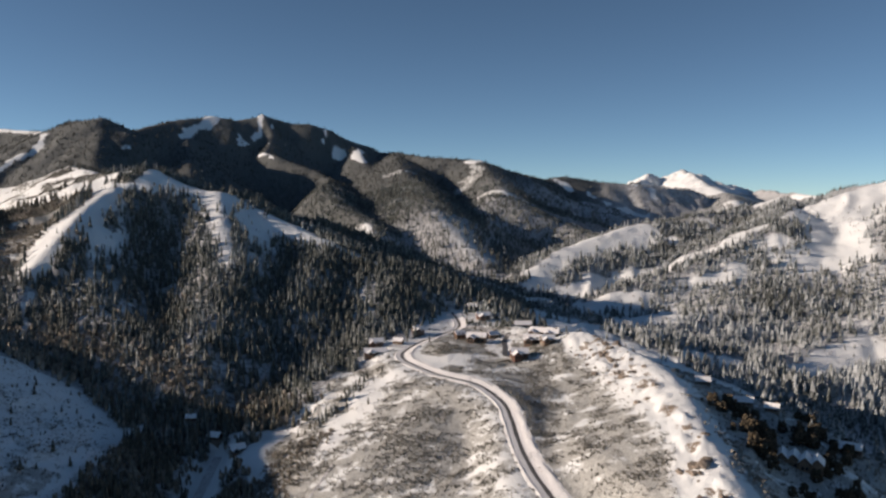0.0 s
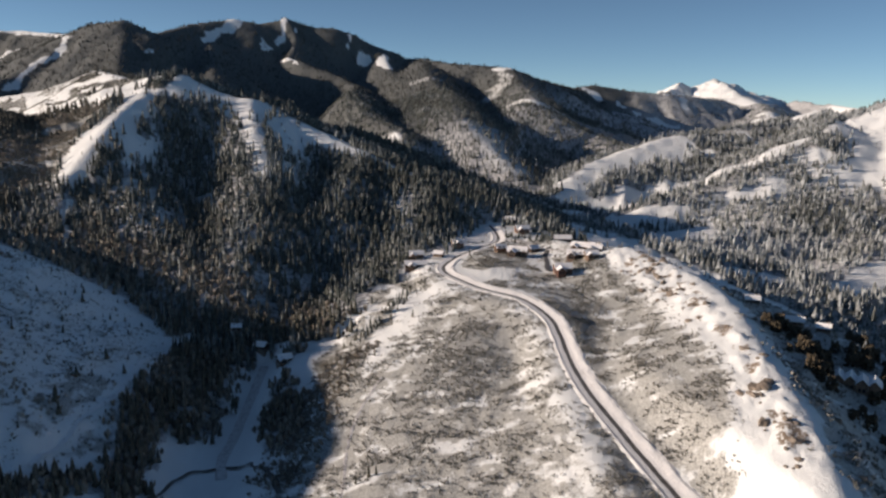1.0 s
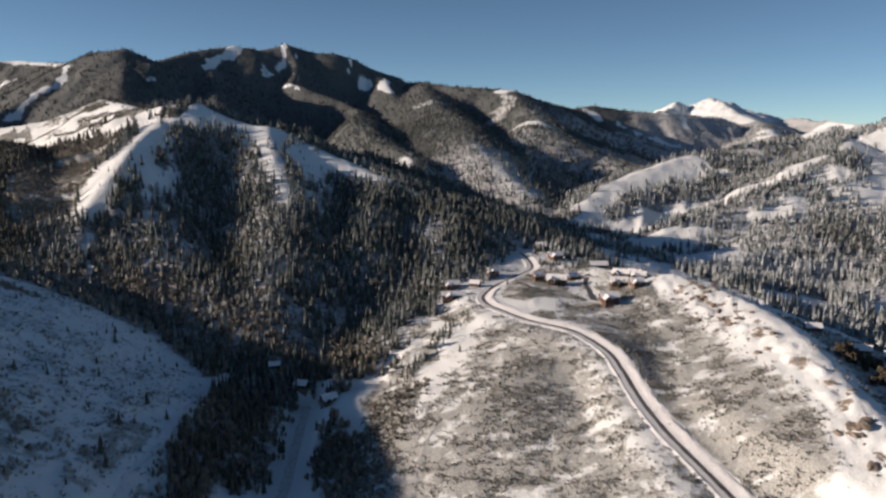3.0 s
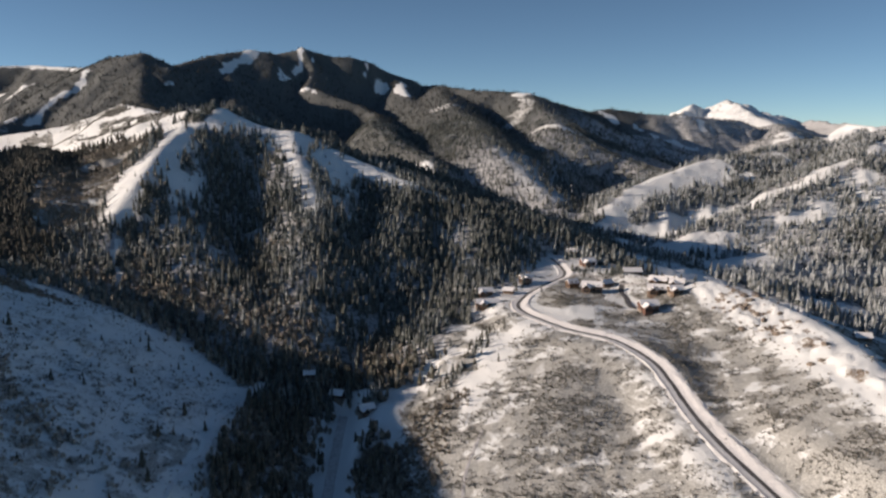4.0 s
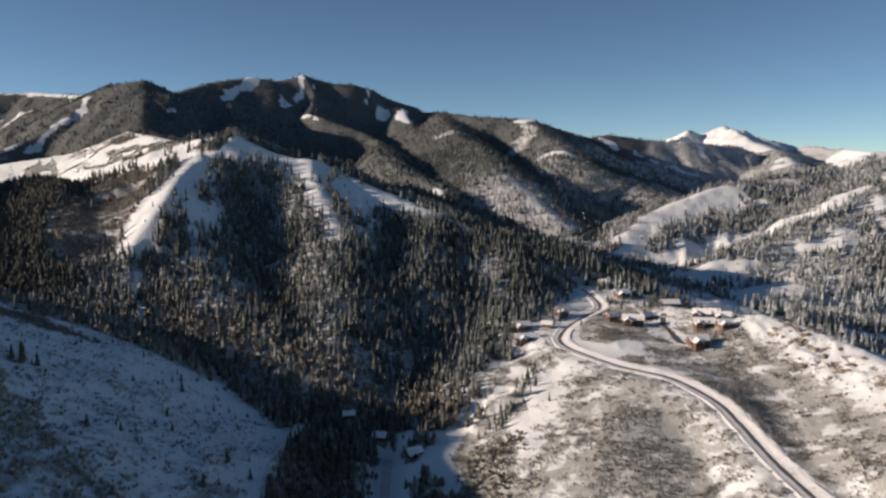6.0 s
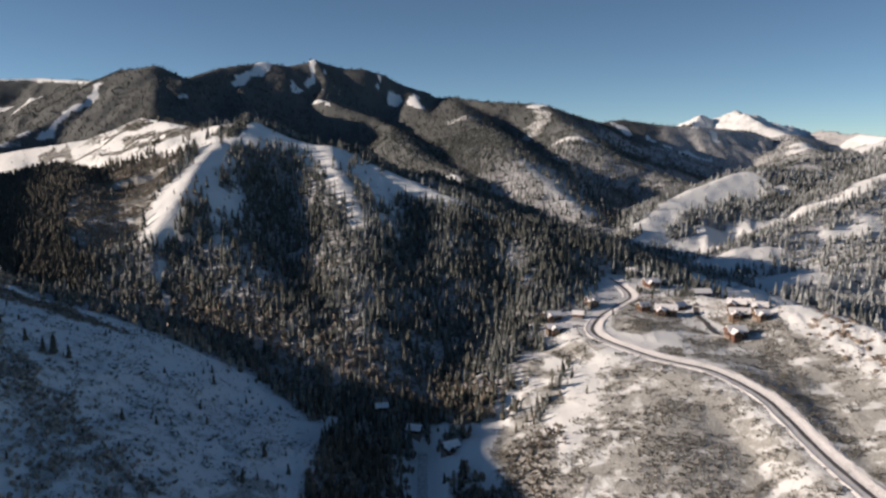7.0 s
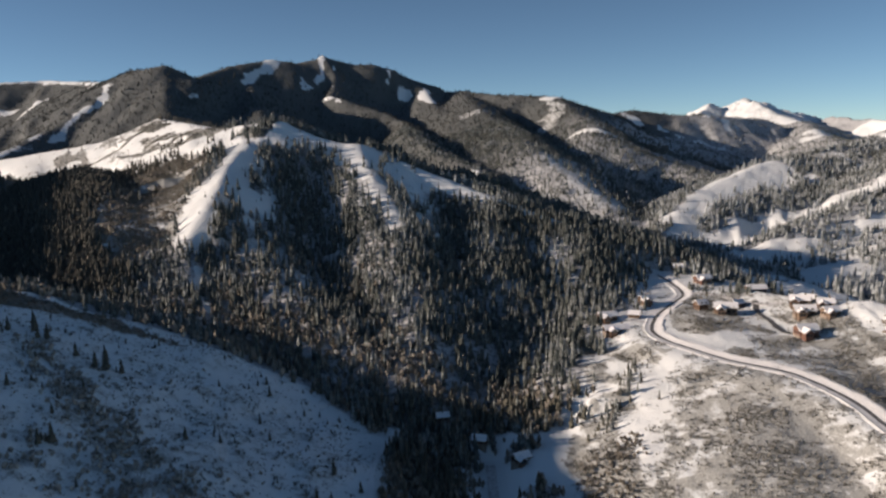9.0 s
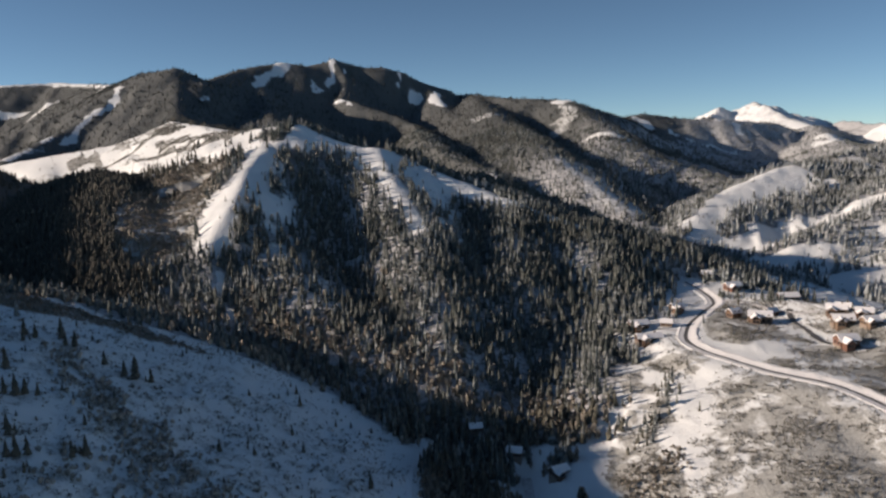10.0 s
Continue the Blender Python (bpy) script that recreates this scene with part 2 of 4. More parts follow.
def crest_drop(x, y, ridge):
    """Height of one ridge's roof over the places (x, y), and how far that lies below its crest; even: the highest roof counts, not the nearest."""
    pts, left, right, rounding, *even = ridge
    best = np.full(x.shape, 1e18)
    out, down = np.full(x.shape, -1e6), np.zeros(x.shape)
    for (ax, ay, az), (bx, by, bz) in zip(pts[:-1], pts[1:]):
        ux, uy = bx - ax, by - ay
        n2 = ux * ux + uy * uy
        s = np.clip(((x - ax) * ux + (y - ay) * uy) / n2, 0, 1)
        dx, dy = x - ax - s * ux, y - ay - s * uy
        d2 = dx * dx + dy * dy
        side = (ux * dy - uy * dx) / np.sqrt(n2 * np.maximum(d2, 1e-6))
        steep = 0.5 * (left + right) + 0.5 * (left - right) * np.clip(side * 1.4, -1, 1)
        drop = steep * (np.sqrt(d2 + rounding * rounding) - rounding)
        near = az + s * (bz - az) - drop > out if even else d2 < best
        out = np.where(near, az + s * (bz - az) - drop, out)
        down = np.where(near, drop, down)
        best = np.where(near, d2, best)
    return out, down


def bare_height(x, y, ridges=RIDGES, below=False):
    """The land's large forms: ridges laid into each other softly; with below, also the depth under the crest."""
    x, y = np.asarray(x, float), np.asarray(y, float)
    top, depth, total = np.full(x.shape, FLOOR), np.full(x.shape, 50.0), np.exp(np.zeros(x.shape))
    for ridge in ridges.values():
        h, down = crest_drop(x, y, ridge)
        higher = h > top
        total = np.where(higher, total * np.exp(-np.abs(h - top) / SOFT) + 1, total + np.exp(-np.abs(h - top) / SOFT))
        depth = np.where(higher, down, depth)
        top = np.maximum(top, h)
    land = top + SOFT * np.log(total) - 1.2
    return (land, depth) if below else land


# ---- fine relief ----
def lattice(ix, iy, seed):
    v = np.sin(ix * 127.1 + iy * 311.7 + seed * 74.7) * 43758.5453
    return v - np.floor(v)


def value_noise(x, y, seed=0):
    """Smooth noise from -1 to 1, one wave a unit."""
    ix, iy = np.floor(x), np.floor(y)
    fx, fy = x - ix, y - iy
    fx, fy = fx * fx * fx * (fx * (fx * 6 - 15) + 10), fy * fy * fy * (fy * (fy * 6 - 15) + 10)
    a = lattice(ix, iy, seed) * (1 - fx) + lattice(ix + 1, iy, seed) * fx
    b = lattice(ix, iy + 1, seed) * (1 - fx) + lattice(ix + 1, iy + 1, seed) * fx
    return 2 * (a * (1 - fy) + b * fy) - 1


def fbm(x, y, seed=0, octaves=4):
    total, size = 0, 1.0
    for i in range(octaves):
        total = total + size * value_noise(x * 0.8 + y * 0.6, y * 0.8 - x * 0.6, seed + i)
        x, y, size = x * 2.03 + 17.3, y * 2.03 - 9.1, size * 0.5
    return total / 1.6


def ramp(v, lo, hi):
    v = np.clip((v - lo) / (hi - lo), 0, 1)
    return v * v * (3 - 2 * v)


def strip(x, y, pts, edge=0.4):
    """1 inside a band along places (x, y, half width), 0 outside, with soft edges."""
    x, y = np.asarray(x, float), np.asarray(y, float)
    out = np.zeros(x.shape)
    pts = pts if len(pts) > 1 else pts * 2
    for (ax, ay, ar), (bx, by, br) in zip(pts[:-1], pts[1:]):
        ux, uy = bx - ax, by - ay
        s = np.clip(((x - ax) * ux + (y - ay) * uy) / max(ux * ux + uy * uy, 1e-6), 0, 1)
        d = np.hypot(x - ax - s * ux, y - ay - s * uy) / (ar + s * (br - ar))
        out = np.maximum(out, 1 - ramp(d, 1 - edge, 1 + edge))
    return out


ROAD = [(70, 238, 43), (61, 267, 47), (53, 295, 51), (46.5, 320, 54.5), (41.3, 344, 57.2), (38.2, 373, 59.8), (36.8, 406, 63), (35, 429, 65.4), (30, 447, 67), (21, 466, 68.5), (-4, 491, 69.3), (-17, 512, 69.8), (-27, 535, 69.5), (-29.5, 553, 69.5), (-22, 582, 71), (-4, 614, 73), (13, 643, 74.5), (13, 668, 76.5), (8, 700, 79)]


def along(pts, step):
    """Points at even steps on a smooth curve through pts."""
    p = np.array(pts, float)
    t = np.concatenate([[0], np.cumsum(np.linalg.norm(np.diff(p[:, :2], axis=0), axis=1))])
    m = np.gradient(p, t, axis=0)
    u = np.linspace(0, t[-1], int(t[-1] / step) + 1)
    i = np.clip(np.searchsorted(t, u) - 1, 0, len(t) - 2)
    h = (t[i + 1] - t[i])[:, None]
    s = (u - t[i])[:, None] / h
    return p[i] * (1 + 2 * s) * (1 - s) ** 2 + m[i] * h * s * (1 - s) ** 2 + p[i + 1] * s * s * (3 - 2 * s) + m[i + 1] * h * s * s * (s - 1)


ROAD_LINE = along(ROAD, 2.0)
VALLEY_LINE = along([(-124, 334, 15), (-129, 350, 15.5), (-130, 370, 16.5), (-132.5, 406, 19.5), (-134, 432, 23), (-135, 456, 27)], 2.0)
CRAGS = [(100, 262, 8), (104, 285, 8), (104, 305, 10), (110, 340, 6), (114, 400, 5), (112, 445, 10), (108, 490, 14), (98, 535, 13)]


def near_line(x, y, line, reach):
    """Distance to a line and the line's height there, for places within reach of it."""
    d, z = np.full(x.shape, 1e9), np.zeros(x.shape)
    box = (x > line[:, 0].min() - reach) & (x < line[:, 0].max() + reach) & (y > line[:, 1].min() - reach) & (y < line[:, 1].max() + reach)
    if box.any():
        bx, by = x[box], y[box]
        bd, bz = np.full(bx.shape, 1e9), np.zeros(bx.shape)
        for px, py, pz in line:
            q = np.hypot(bx - px, by - py)
            hit = q < bd
            bz = np.where(hit, pz, bz)
            bd = np.where(hit, q, bd)
        d[box], z[box] = bd, bz
    return d, z


def side_of(x, y, line):
    """Which side of a line the places lie on: 1 on the right of its run."""
    ends = line[:: max(1, len(line) // 40)]
    best, side = np.full(x.shape, 1e18), np.zeros(x.shape)
    for (ax, ay, _), (bx, by, _) in zip(ends[:-1], ends[1:]):
        d = (x - (ax + bx) / 2) ** 2 + (y - (ay + by) / 2) ** 2
        s = np.sign((x - ax) * (by - ay) - (y - ay) * (bx - ax))
        side = np.where(d < best, s, side)
        best = np.minimum(best, d)
    return side


def height(x, y):
    """The land's height at the places (x, y)."""
    x, y = np.asarray(x, float), np.asarray(y, float)
    h, below = bare_height(x, y, below=True)
    far = ramp(np.hypot(x + 80, y), 600, 2200)
    calm = 1 - 0.75 * strip(x, y, [(0, 300, 110), (30, 480, 100), (10, 620, 70)]) - 0.5 * strip(x, y, [(-330, 300, 120), (-300, 480, 90)])
    gully = 1 - np.abs(fbm(x / (60 + 130 * far), y / (95 + 330 * far), 3, 4)) * 2
    h = h + calm * (4.5 + 15.0 * far) * (gully - 0.5) * (0.12 + 0.88 * ramp(below, 0, 12 + 50 * far))
    h = h + 1.3 * calm * fbm(x / 22, y / 22, 11, 4) + 0.5 * fbm(x / 6, y / 6, 21, 3)
    alp = ramp(y, 3300, 3900) * ramp(x, 700, 1000)
    h = h + alp * (34 * (np.abs(fbm(x / 170, y / 260, 41, 5)) - 0.25) + 14 * fbm(x / 60, y / 70, 43, 4))
    crag = strip(x, y, CRAGS, 0.6)
    h = h + crag * 3.4 * (np.abs(fbm(x / 10, y / 12, 61, 4)) - 0.14)
    for line, bed, verge in ((ROAD_LINE, 6, 22), (VALLEY_LINE, 4, 10)):
        d, z = near_line(x, y, line, 30)
        h = h + (z - h) * (1 - ramp(d, bed, bed + verge))
    d, z = near_line(x, y, ROAD_LINE, 30)
    cut = ramp(d, 2.0, 7.2) * (1 - ramp(d, 7.2, 29.5))
    return np.where(d < 30, h + 1.3 * cut * (side_of(x, y, ROAD_LINE) > 0), h)


# ---- the ground, one sheet round the valley ----
def ground():
    centre = np.array((-75.0, -150.0))
    fine = np.radians(np.linspace(-46, 46, 660))
    rest = np.radians(np.linspace(46, 314, 40)[1:-1])
    ang = np.concatenate([fine, rest])
    rad = np.concatenate([[1, 60, 120, 180, 230, 280], np.geomspace(310, 6000, 530)])
    a, r = np.meshgrid(ang, rad)
    x, y = centre[0] + r * np.sin(a), centre[1] + r * np.cos(a)
    z = height(x, y)
    nr, na = x.shape
    co = np.stack([x, y, z], -1).reshape(-1, 3)
    i, j = np.meshgrid(np.arange(nr - 1), np.arange(na), indexing="ij")
    k = (j + 1) % na
    faces = np.stack([i * na + j, i * na + k, (i + 1) * na + k, (i + 1) * na + j], -1).reshape(-1, 4)[:, ::-1]
    me = sheet("ground", co, faces)
    for name, values in zip(("scrub", "wood", "bare", "rime"), cover(co[:, 0], co[:, 1])):
        me.attributes.new(name, "FLOAT", "POINT").data.foreach_set("value", values.astype(np.float32))
    me.materials.append(GROUND)
    return tagged(new("ground", me), "snow-covered hills, ridges and valley floor under brush", "ground", kind="structure")


def sheet(name, co, faces):
    """A smooth mesh from arrays of places and of faces with a like count of corners."""
    me = bpy.data.meshes.new(name)
    faces = np.ascontiguousarray(faces, dtype=np.int32)
    me.vertices.add(len(co))
    me.vertices.foreach_set("co", np.ascontiguousarray(co, dtype=np.float32).ravel())
    me.loops.add(faces.size)
    me.loops.foreach_set("vertex_index", faces.ravel())
    me.polygons.add(len(faces))
    me.polygons.foreach_set("loop_start", np.arange(0, faces.size, faces.shape[1], dtype=np.int32))
    me.polygons.foreach_set("use_smooth", np.ones(len(faces), dtype=bool))
    me.update(calc_edges=True)
    return me


# where no wood grows: bands of places (x, y, half width)
NEAR_OPENINGS = [
    [(130, 200, 190), (100, 400, 125), (60, 540, 110), (20, 640, 52), (10, 695, 17)],
    [(-60, 250, 85), (-40, 400, 78), (-55, 470, 40), (-45, 500, 32), (-32, 560, 30)],
    [(-520, 250, 260), (-400, 370, 130), (-320, 390, 110), (-262, 360, 78), (-240, 300, 62)],
    [(-520, 530, 45), (-430, 502, 30), (-375, 497, 25), (-323, 494, 20), (-285, 490, 14), (-240, 484, 8)],
    [(-300, 430, 70), (-235, 432, 44), (-205, 420, 22)],
    [(-190, 230, 80), (-195, 330, 80), (-205, 400, 70), (-225, 440, 50)],
]
SPUR_OPENINGS = [
    [(-130, 280, 60), (-125, 360, 45), (-128, 420, 34), (-120, 450, 26)],
    [(-108, 448, 14), (-95, 452, 10)],
    [(-1100, 1450, 160), (-900, 1330, 150), (-720, 1270, 140), (-560, 1090, 90), (-450, 960, 48), (-400, 920, 30)],
    [(-400, 930, 34), (-343, 918, 22), (-300, 902, 18), (-214, 866, 24), (-160, 846, 15), (-105, 806, 8), (-60, 778, 4)],
    [(-392, 905, 28), (-352, 898, 24), (-322, 893, 15)],
    [(-385, 925, 24), (-368, 856, 15), (-372, 791, 15), (-374, 740, 22), (-372, 698, 18)],
    [(-438, 850, 26), (-432, 800, 30), (-425, 740, 30)],
]
HILL_OPENINGS = [
    [(-358, 845, 10), (-336, 778, 16), (-325, 735, 15)],
    [(-266, 870, 7), (-235, 825, 7), (-217, 774, 7), (-202, 725, 6)],
    [(-215, 850, 16), (-190, 800, 12)],
    [(-356, 665, 4), (-340, 625, 4), (-328, 602, 4)],
    [(112, 1075, 12), (150, 1130, 20), (190, 1190, 29), (245, 1245, 41), (285, 1290, 49), (315, 1320, 41)],
    [(318, 1262, 29), (355, 1335, 17)],
    [(372, 1318, 12), (380, 1262, 12)],
    [(430, 1400, 13), (472, 1390, 14), (486, 1340, 12)],
]
FIELD_OPENINGS = [
    [(152, 1079, 17), (191, 1080, 26), (237, 1105, 29), (290, 1140, 22), (345, 1150, 17), (389, 1157, 20), (421, 1155, 17), (464, 1181, 14), (507, 1203, 13)],
    [(101, 1005, 17), (136, 1020, 20), (166, 1017, 17)],
    [(191, 995, 26), (221, 998, 29), (255, 1019, 20)],
    [(200, 930, 23), (226, 905, 32), (255, 905, 29), (270, 930, 17)],
    [(340, 1036, 10), (404, 1063, 12)],
    [(520, 1068, 26), (548, 1083, 40), (625, 1201, 52), (703, 1330, 56), (775, 1400, 80), (920, 1480, 110)],
    [(560, 1230, 20), (610, 1300, 20), (667, 1376, 35)],
]
RAVINE_OPENINGS = [
    [(501, 1130, 14), (490, 1118, 12)],
    [(302, 652, 12), (360, 730, 14), (383, 766, 20), (440, 790, 22)],
    [(215, 655, 18), (232, 640, 16), (250, 650, 10)],
    [(95, 720, 26), (120, 680, 28), (142, 640, 26), (168, 605, 24), (186, 575, 18)],
    [(94, 704, 14), (111, 677, 16), (224, 885, 16), (258, 896, 16)],
    [(72, 763, 12), (95, 775, 14), (122, 767, 12)],
    [(204, 918, 14), (233, 904, 18), (269, 917, 14)],
    [(219, 675, 14), (243, 687, 16), (254, 666, 12)],
    [(312, 695, 14), (365, 749, 16), (358, 696, 14)],
]
RANGE_OPENINGS = [
    [(606, 1516, 30), (658, 1550, 30), (720, 1700, 40)],
    [(790, 1870, 30), (860, 2010, 40)],
    [(1020, 2700, 60), (1090, 2900, 50)],
    [(1180, 3300, 70), (1250, 3700, 150), (1314, 4250, 420)],
    [(1450, 3300, 200), (1700, 3300, 200)],
    [(-735, 2495, 22), (-740, 2400, 26), (-775, 2320, 14)],
    [(-600, 2540, 20), (-575, 2490, 26), (-562, 2450, 26), (-556, 2410, 18)],
    [(-640, 2430, 14), (-622, 2380, 16)],
    [(-552, 2325, 12), (-536, 2325, 14), (-500, 2300, 10), (-470, 2278, 7)],
    [(-275, 2500, 18), (-262, 2440, 24), (-250, 2400, 12)],
    [(-372, 2535, 12), (-330, 2480, 20)],
]
FAR_OPENINGS = [
    [(640, 2880, 14), (680, 2870, 22), (740, 2850, 16)],
    [(780, 3040, 30), (830, 2980, 34)],
    [(440, 3000, 20), (480, 2960, 26)],
    [(560, 2940, 10), (612, 2915, 14)],
    [(-2300, 3450, 60), (-1985, 3500, 36), (-1729, 3300, 36), (-1500, 2930, 26), (-1400, 2760, 22)],
    [(-1080, 2120, 12), (-1085, 2060, 15), (-1089, 1965, 15), (-1091, 1870, 20), (-1114, 1823, 22)],
    [(-1240, 1700, 14), (-1150, 1704, 14), (-1115, 1787, 10)],
    [(-1940, 2900, 14), (-1901, 3145, 22), (-1843, 3219, 16)],
    [(-2077, 3226, 24), (-1995, 3229, 20)],
    [(-1600, 2500, 16), (-1500, 2250, 18)],
]
PEAK_OPENINGS = [
    [(-828, 2046, 10), (-815, 2042, 9)],
    [(93, 1800, 12), (125, 1770, 20), (165, 1735, 18), (190, 1740, 10)],
    [(70, 2312, 12), (110, 2300, 15), (135, 2320, 10)],
    [(-134, 1350, 7), (-127, 1325, 6)],
]
OPEN_GROUND = NEAR_OPENINGS + SPUR_OPENINGS + HILL_OPENINGS + FIELD_OPENINGS + RAVINE_OPENINGS + RANGE_OPENINGS + FAR_OPENINGS + PEAK_OPENINGS
BARE_RIBS = [  # narrow snowy ribs that stay free of trees
    [(-266, 870, 6), (-235, 825, 5), (-217, 774, 5), (-202, 725, 5)],
    [(-384, 900, 12), (-372, 850, 10), (-371, 800, 9), (-370, 740, 10), (-371, 700, 9)],
]
GROVES = [  # dark stands on the valley floor and clumps on the snowy rib
    [(-180, 470, 10), (-166, 436, 20), (-159, 402, 20), (-152, 374, 14), (-150, 362, 8)],
    [(-177, 388, 9), (-165, 342, 9), (-150, 298, 11)],
    [(-113, 408, 8), (-105, 384, 11), (-100, 360, 9)],
    [(-148, 456, 10), (-172, 470, 13), (-215, 492, 9)],
    [(-122, 460, 6), (-118, 452, 6)],
    [(-112, 486, 12), (-140, 490, 12), (-165, 492, 12)],
    [(-186, 275, 8), (-168, 292, 7)],
    [(-345, 818, 5), (-337, 786, 6)],
    [(-349, 747, 5), (-346, 744, 5)],
    [(-322, 737, 5), (-314, 745, 5)],
]
THIN_WOOD = [  # open frosted slopes with few trees
    [(10, 1430, 30), (28, 1330, 34), (45, 1240, 32), (62, 1190, 20)],
    [(95, 2270, 18), (88, 2150, 30), (50, 2000, 34)],
    [(-135, 2085, 40), (-110, 2100, 40)],
    [(-145, 1360, 20), (-118, 1300, 14)],
    [(300, 1000, 60), (420, 1060, 60), (480, 1130, 40)],
    [(160, 1000, 40), (230, 960, 60), (300, 930, 50)],
    [(600, 1000, 90), (520, 1050, 60)],
    [(480, 830, 80), (620, 900, 90)],
    [(-80, 740, 14), (-70, 660, 12)],
    [(-195, 815, 24), (-180, 740, 16)],
    [(-252, 830, 12), (-236, 775, 14)],
    [(-310, 690, 34), (-280, 640, 30), (-250, 620, 16)],
]
THICKET = [(-475, 895, 32), (-450, 845, 44), (-440, 790, 42), (-432, 735, 34), (-412, 690, 22)]
RIM = [(-520, 541, 36), (-430, 507, 19), (-375, 502, 11), (-335, 498, 5), (-300, 495, 2)]
# brown leafless brush: bands with a share
KNOLL_BRUSH = [
    (0.82, [(48, 200, 34), (60, 290, 26), (66, 320, 30), (66, 380, 34), (62, 430, 38), (58, 480, 40), (50, 525, 34), (50, 552, 24)]),
    (0.76, [(-40, 260, 75), (-25, 350, 62), (-18, 410, 48), (-12, 460, 36), (0, 488, 18)]),
    (0.82, [(2, 556, 22), (12, 585, 24), (14, 612, 17)]),
    (0.74, [(40, 548, 30), (60, 520, 28)]),
    (0.88, [(-72, 556, 10), (-62, 542, 7)]),
    (0.88, [(-50, 527, 9), (-42, 520, 8)]),
    (0.85, [(-34, 508, 8), (-24, 503, 6)]),
    (0.80, [(-72, 514, 10), (-66, 500, 8)]),
]
EDGE_BRUSH = [
    (0.44, [(-62, 480, 20), (-58, 520, 22), (-46, 560, 18)]),
    (0.52, [(28, 628, 16), (62, 604, 22), (90, 580, 14)]),
    (0.60, [(-34, 528, 9), (-24, 520, 8)]),
    (0.85, [(-80, 300, 22), (-84, 380, 18), (-84, 440, 14), (-77, 463, 11), (-66, 482, 7)]),
    (0.85, THICKET),
    (0.50, [(-230, 830, 18), (-170, 800, 30)]),
    (0.85, [(-820, 1390, 16), (-760, 1300, 12), (-710, 1230, 14)]),
    (0.92, [(-690, 1352, 16), (-640, 1290, 18), (-598, 1226, 12)]),
    (0.88, [(-530, 1030, 9), (-500, 1050, 10), (-472, 1026, 12)]),
    (0.80, [(-468, 915, 20), (-430, 870, 22), (-400, 830, 16)]),
]
CREST_BRUSH = [
    (0.62, [(-619, 1134, 14), (-560, 1070, 10), (-481, 991, 8)]),
    (0.55, [(-860, 1330, 26), (-725, 1250, 18), (-640, 1150, 14)]),
    (0.92, [(-510, 1062, 8), (-480, 1030, 12), (-436, 978, 9)]),
    (0.85, [(-392, 930, 10), (-362, 908, 12)]),
    (0.92, [(-700, 1205, 10), (-664, 1255, 16), (-622, 1315, 14)]),
    (0.80, [(-610, 1190, 8), (-560, 1120, 16), (-520, 1075, 8)]),
    (0.56, [(-760, 1370, 14), (-690, 1330, 24), (-640, 1290, 16)]),
    (0.58, [(-362, 455, 7), (-347, 432, 9), (-321, 405, 13), (-297, 385, 18), (-272, 358, 22), (-240, 318, 30)]),
]
SLOPE_BRUSH = [
    (0.42, [(-345, 360, 30), (-300, 330, 40)]),
    (0.38, [(-225, 440, 40), (-210, 350, 40)]),
    (0.98, RIM),
    (0.62, [(-196, 372, 22), (-190, 330, 26)]),
    (0.85, [(160, 490, 16), (186, 440, 22), (205, 400, 30), (230, 360, 30)]),
    (0.90, [(128, 250, 16), (140, 310, 20), (152, 370, 26), (165, 420, 26), (156, 480, 18)]),
    (0.70, [(180, 270, 40), (185, 330, 26)]),
    (0.66, [(370, 1400, 26), (440, 1390, 40)]),
    (0.62, [(800, 1900, 60), (900, 2150, 90)]),
    (0.50, [(1120, 4150, 120), (1230, 4150, 120), (1380, 4200, 120), (1330, 3900, 120), (1200, 3600, 90)]),
]
BANK_BRUSH = [
    (0.60, [(-60, 2000, 300), (-350, 2000, 300), (-700, 1900, 300)]),
]
BRUSH = KNOLL_BRUSH + EDGE_BRUSH + CREST_BRUSH + SLOPE_BRUSH + BANK_BRUSH


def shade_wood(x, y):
    """Where shade is put into the colour of the spur's wood: dark and free of rime."""
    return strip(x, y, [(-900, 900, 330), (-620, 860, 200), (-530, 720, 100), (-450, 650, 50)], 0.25)


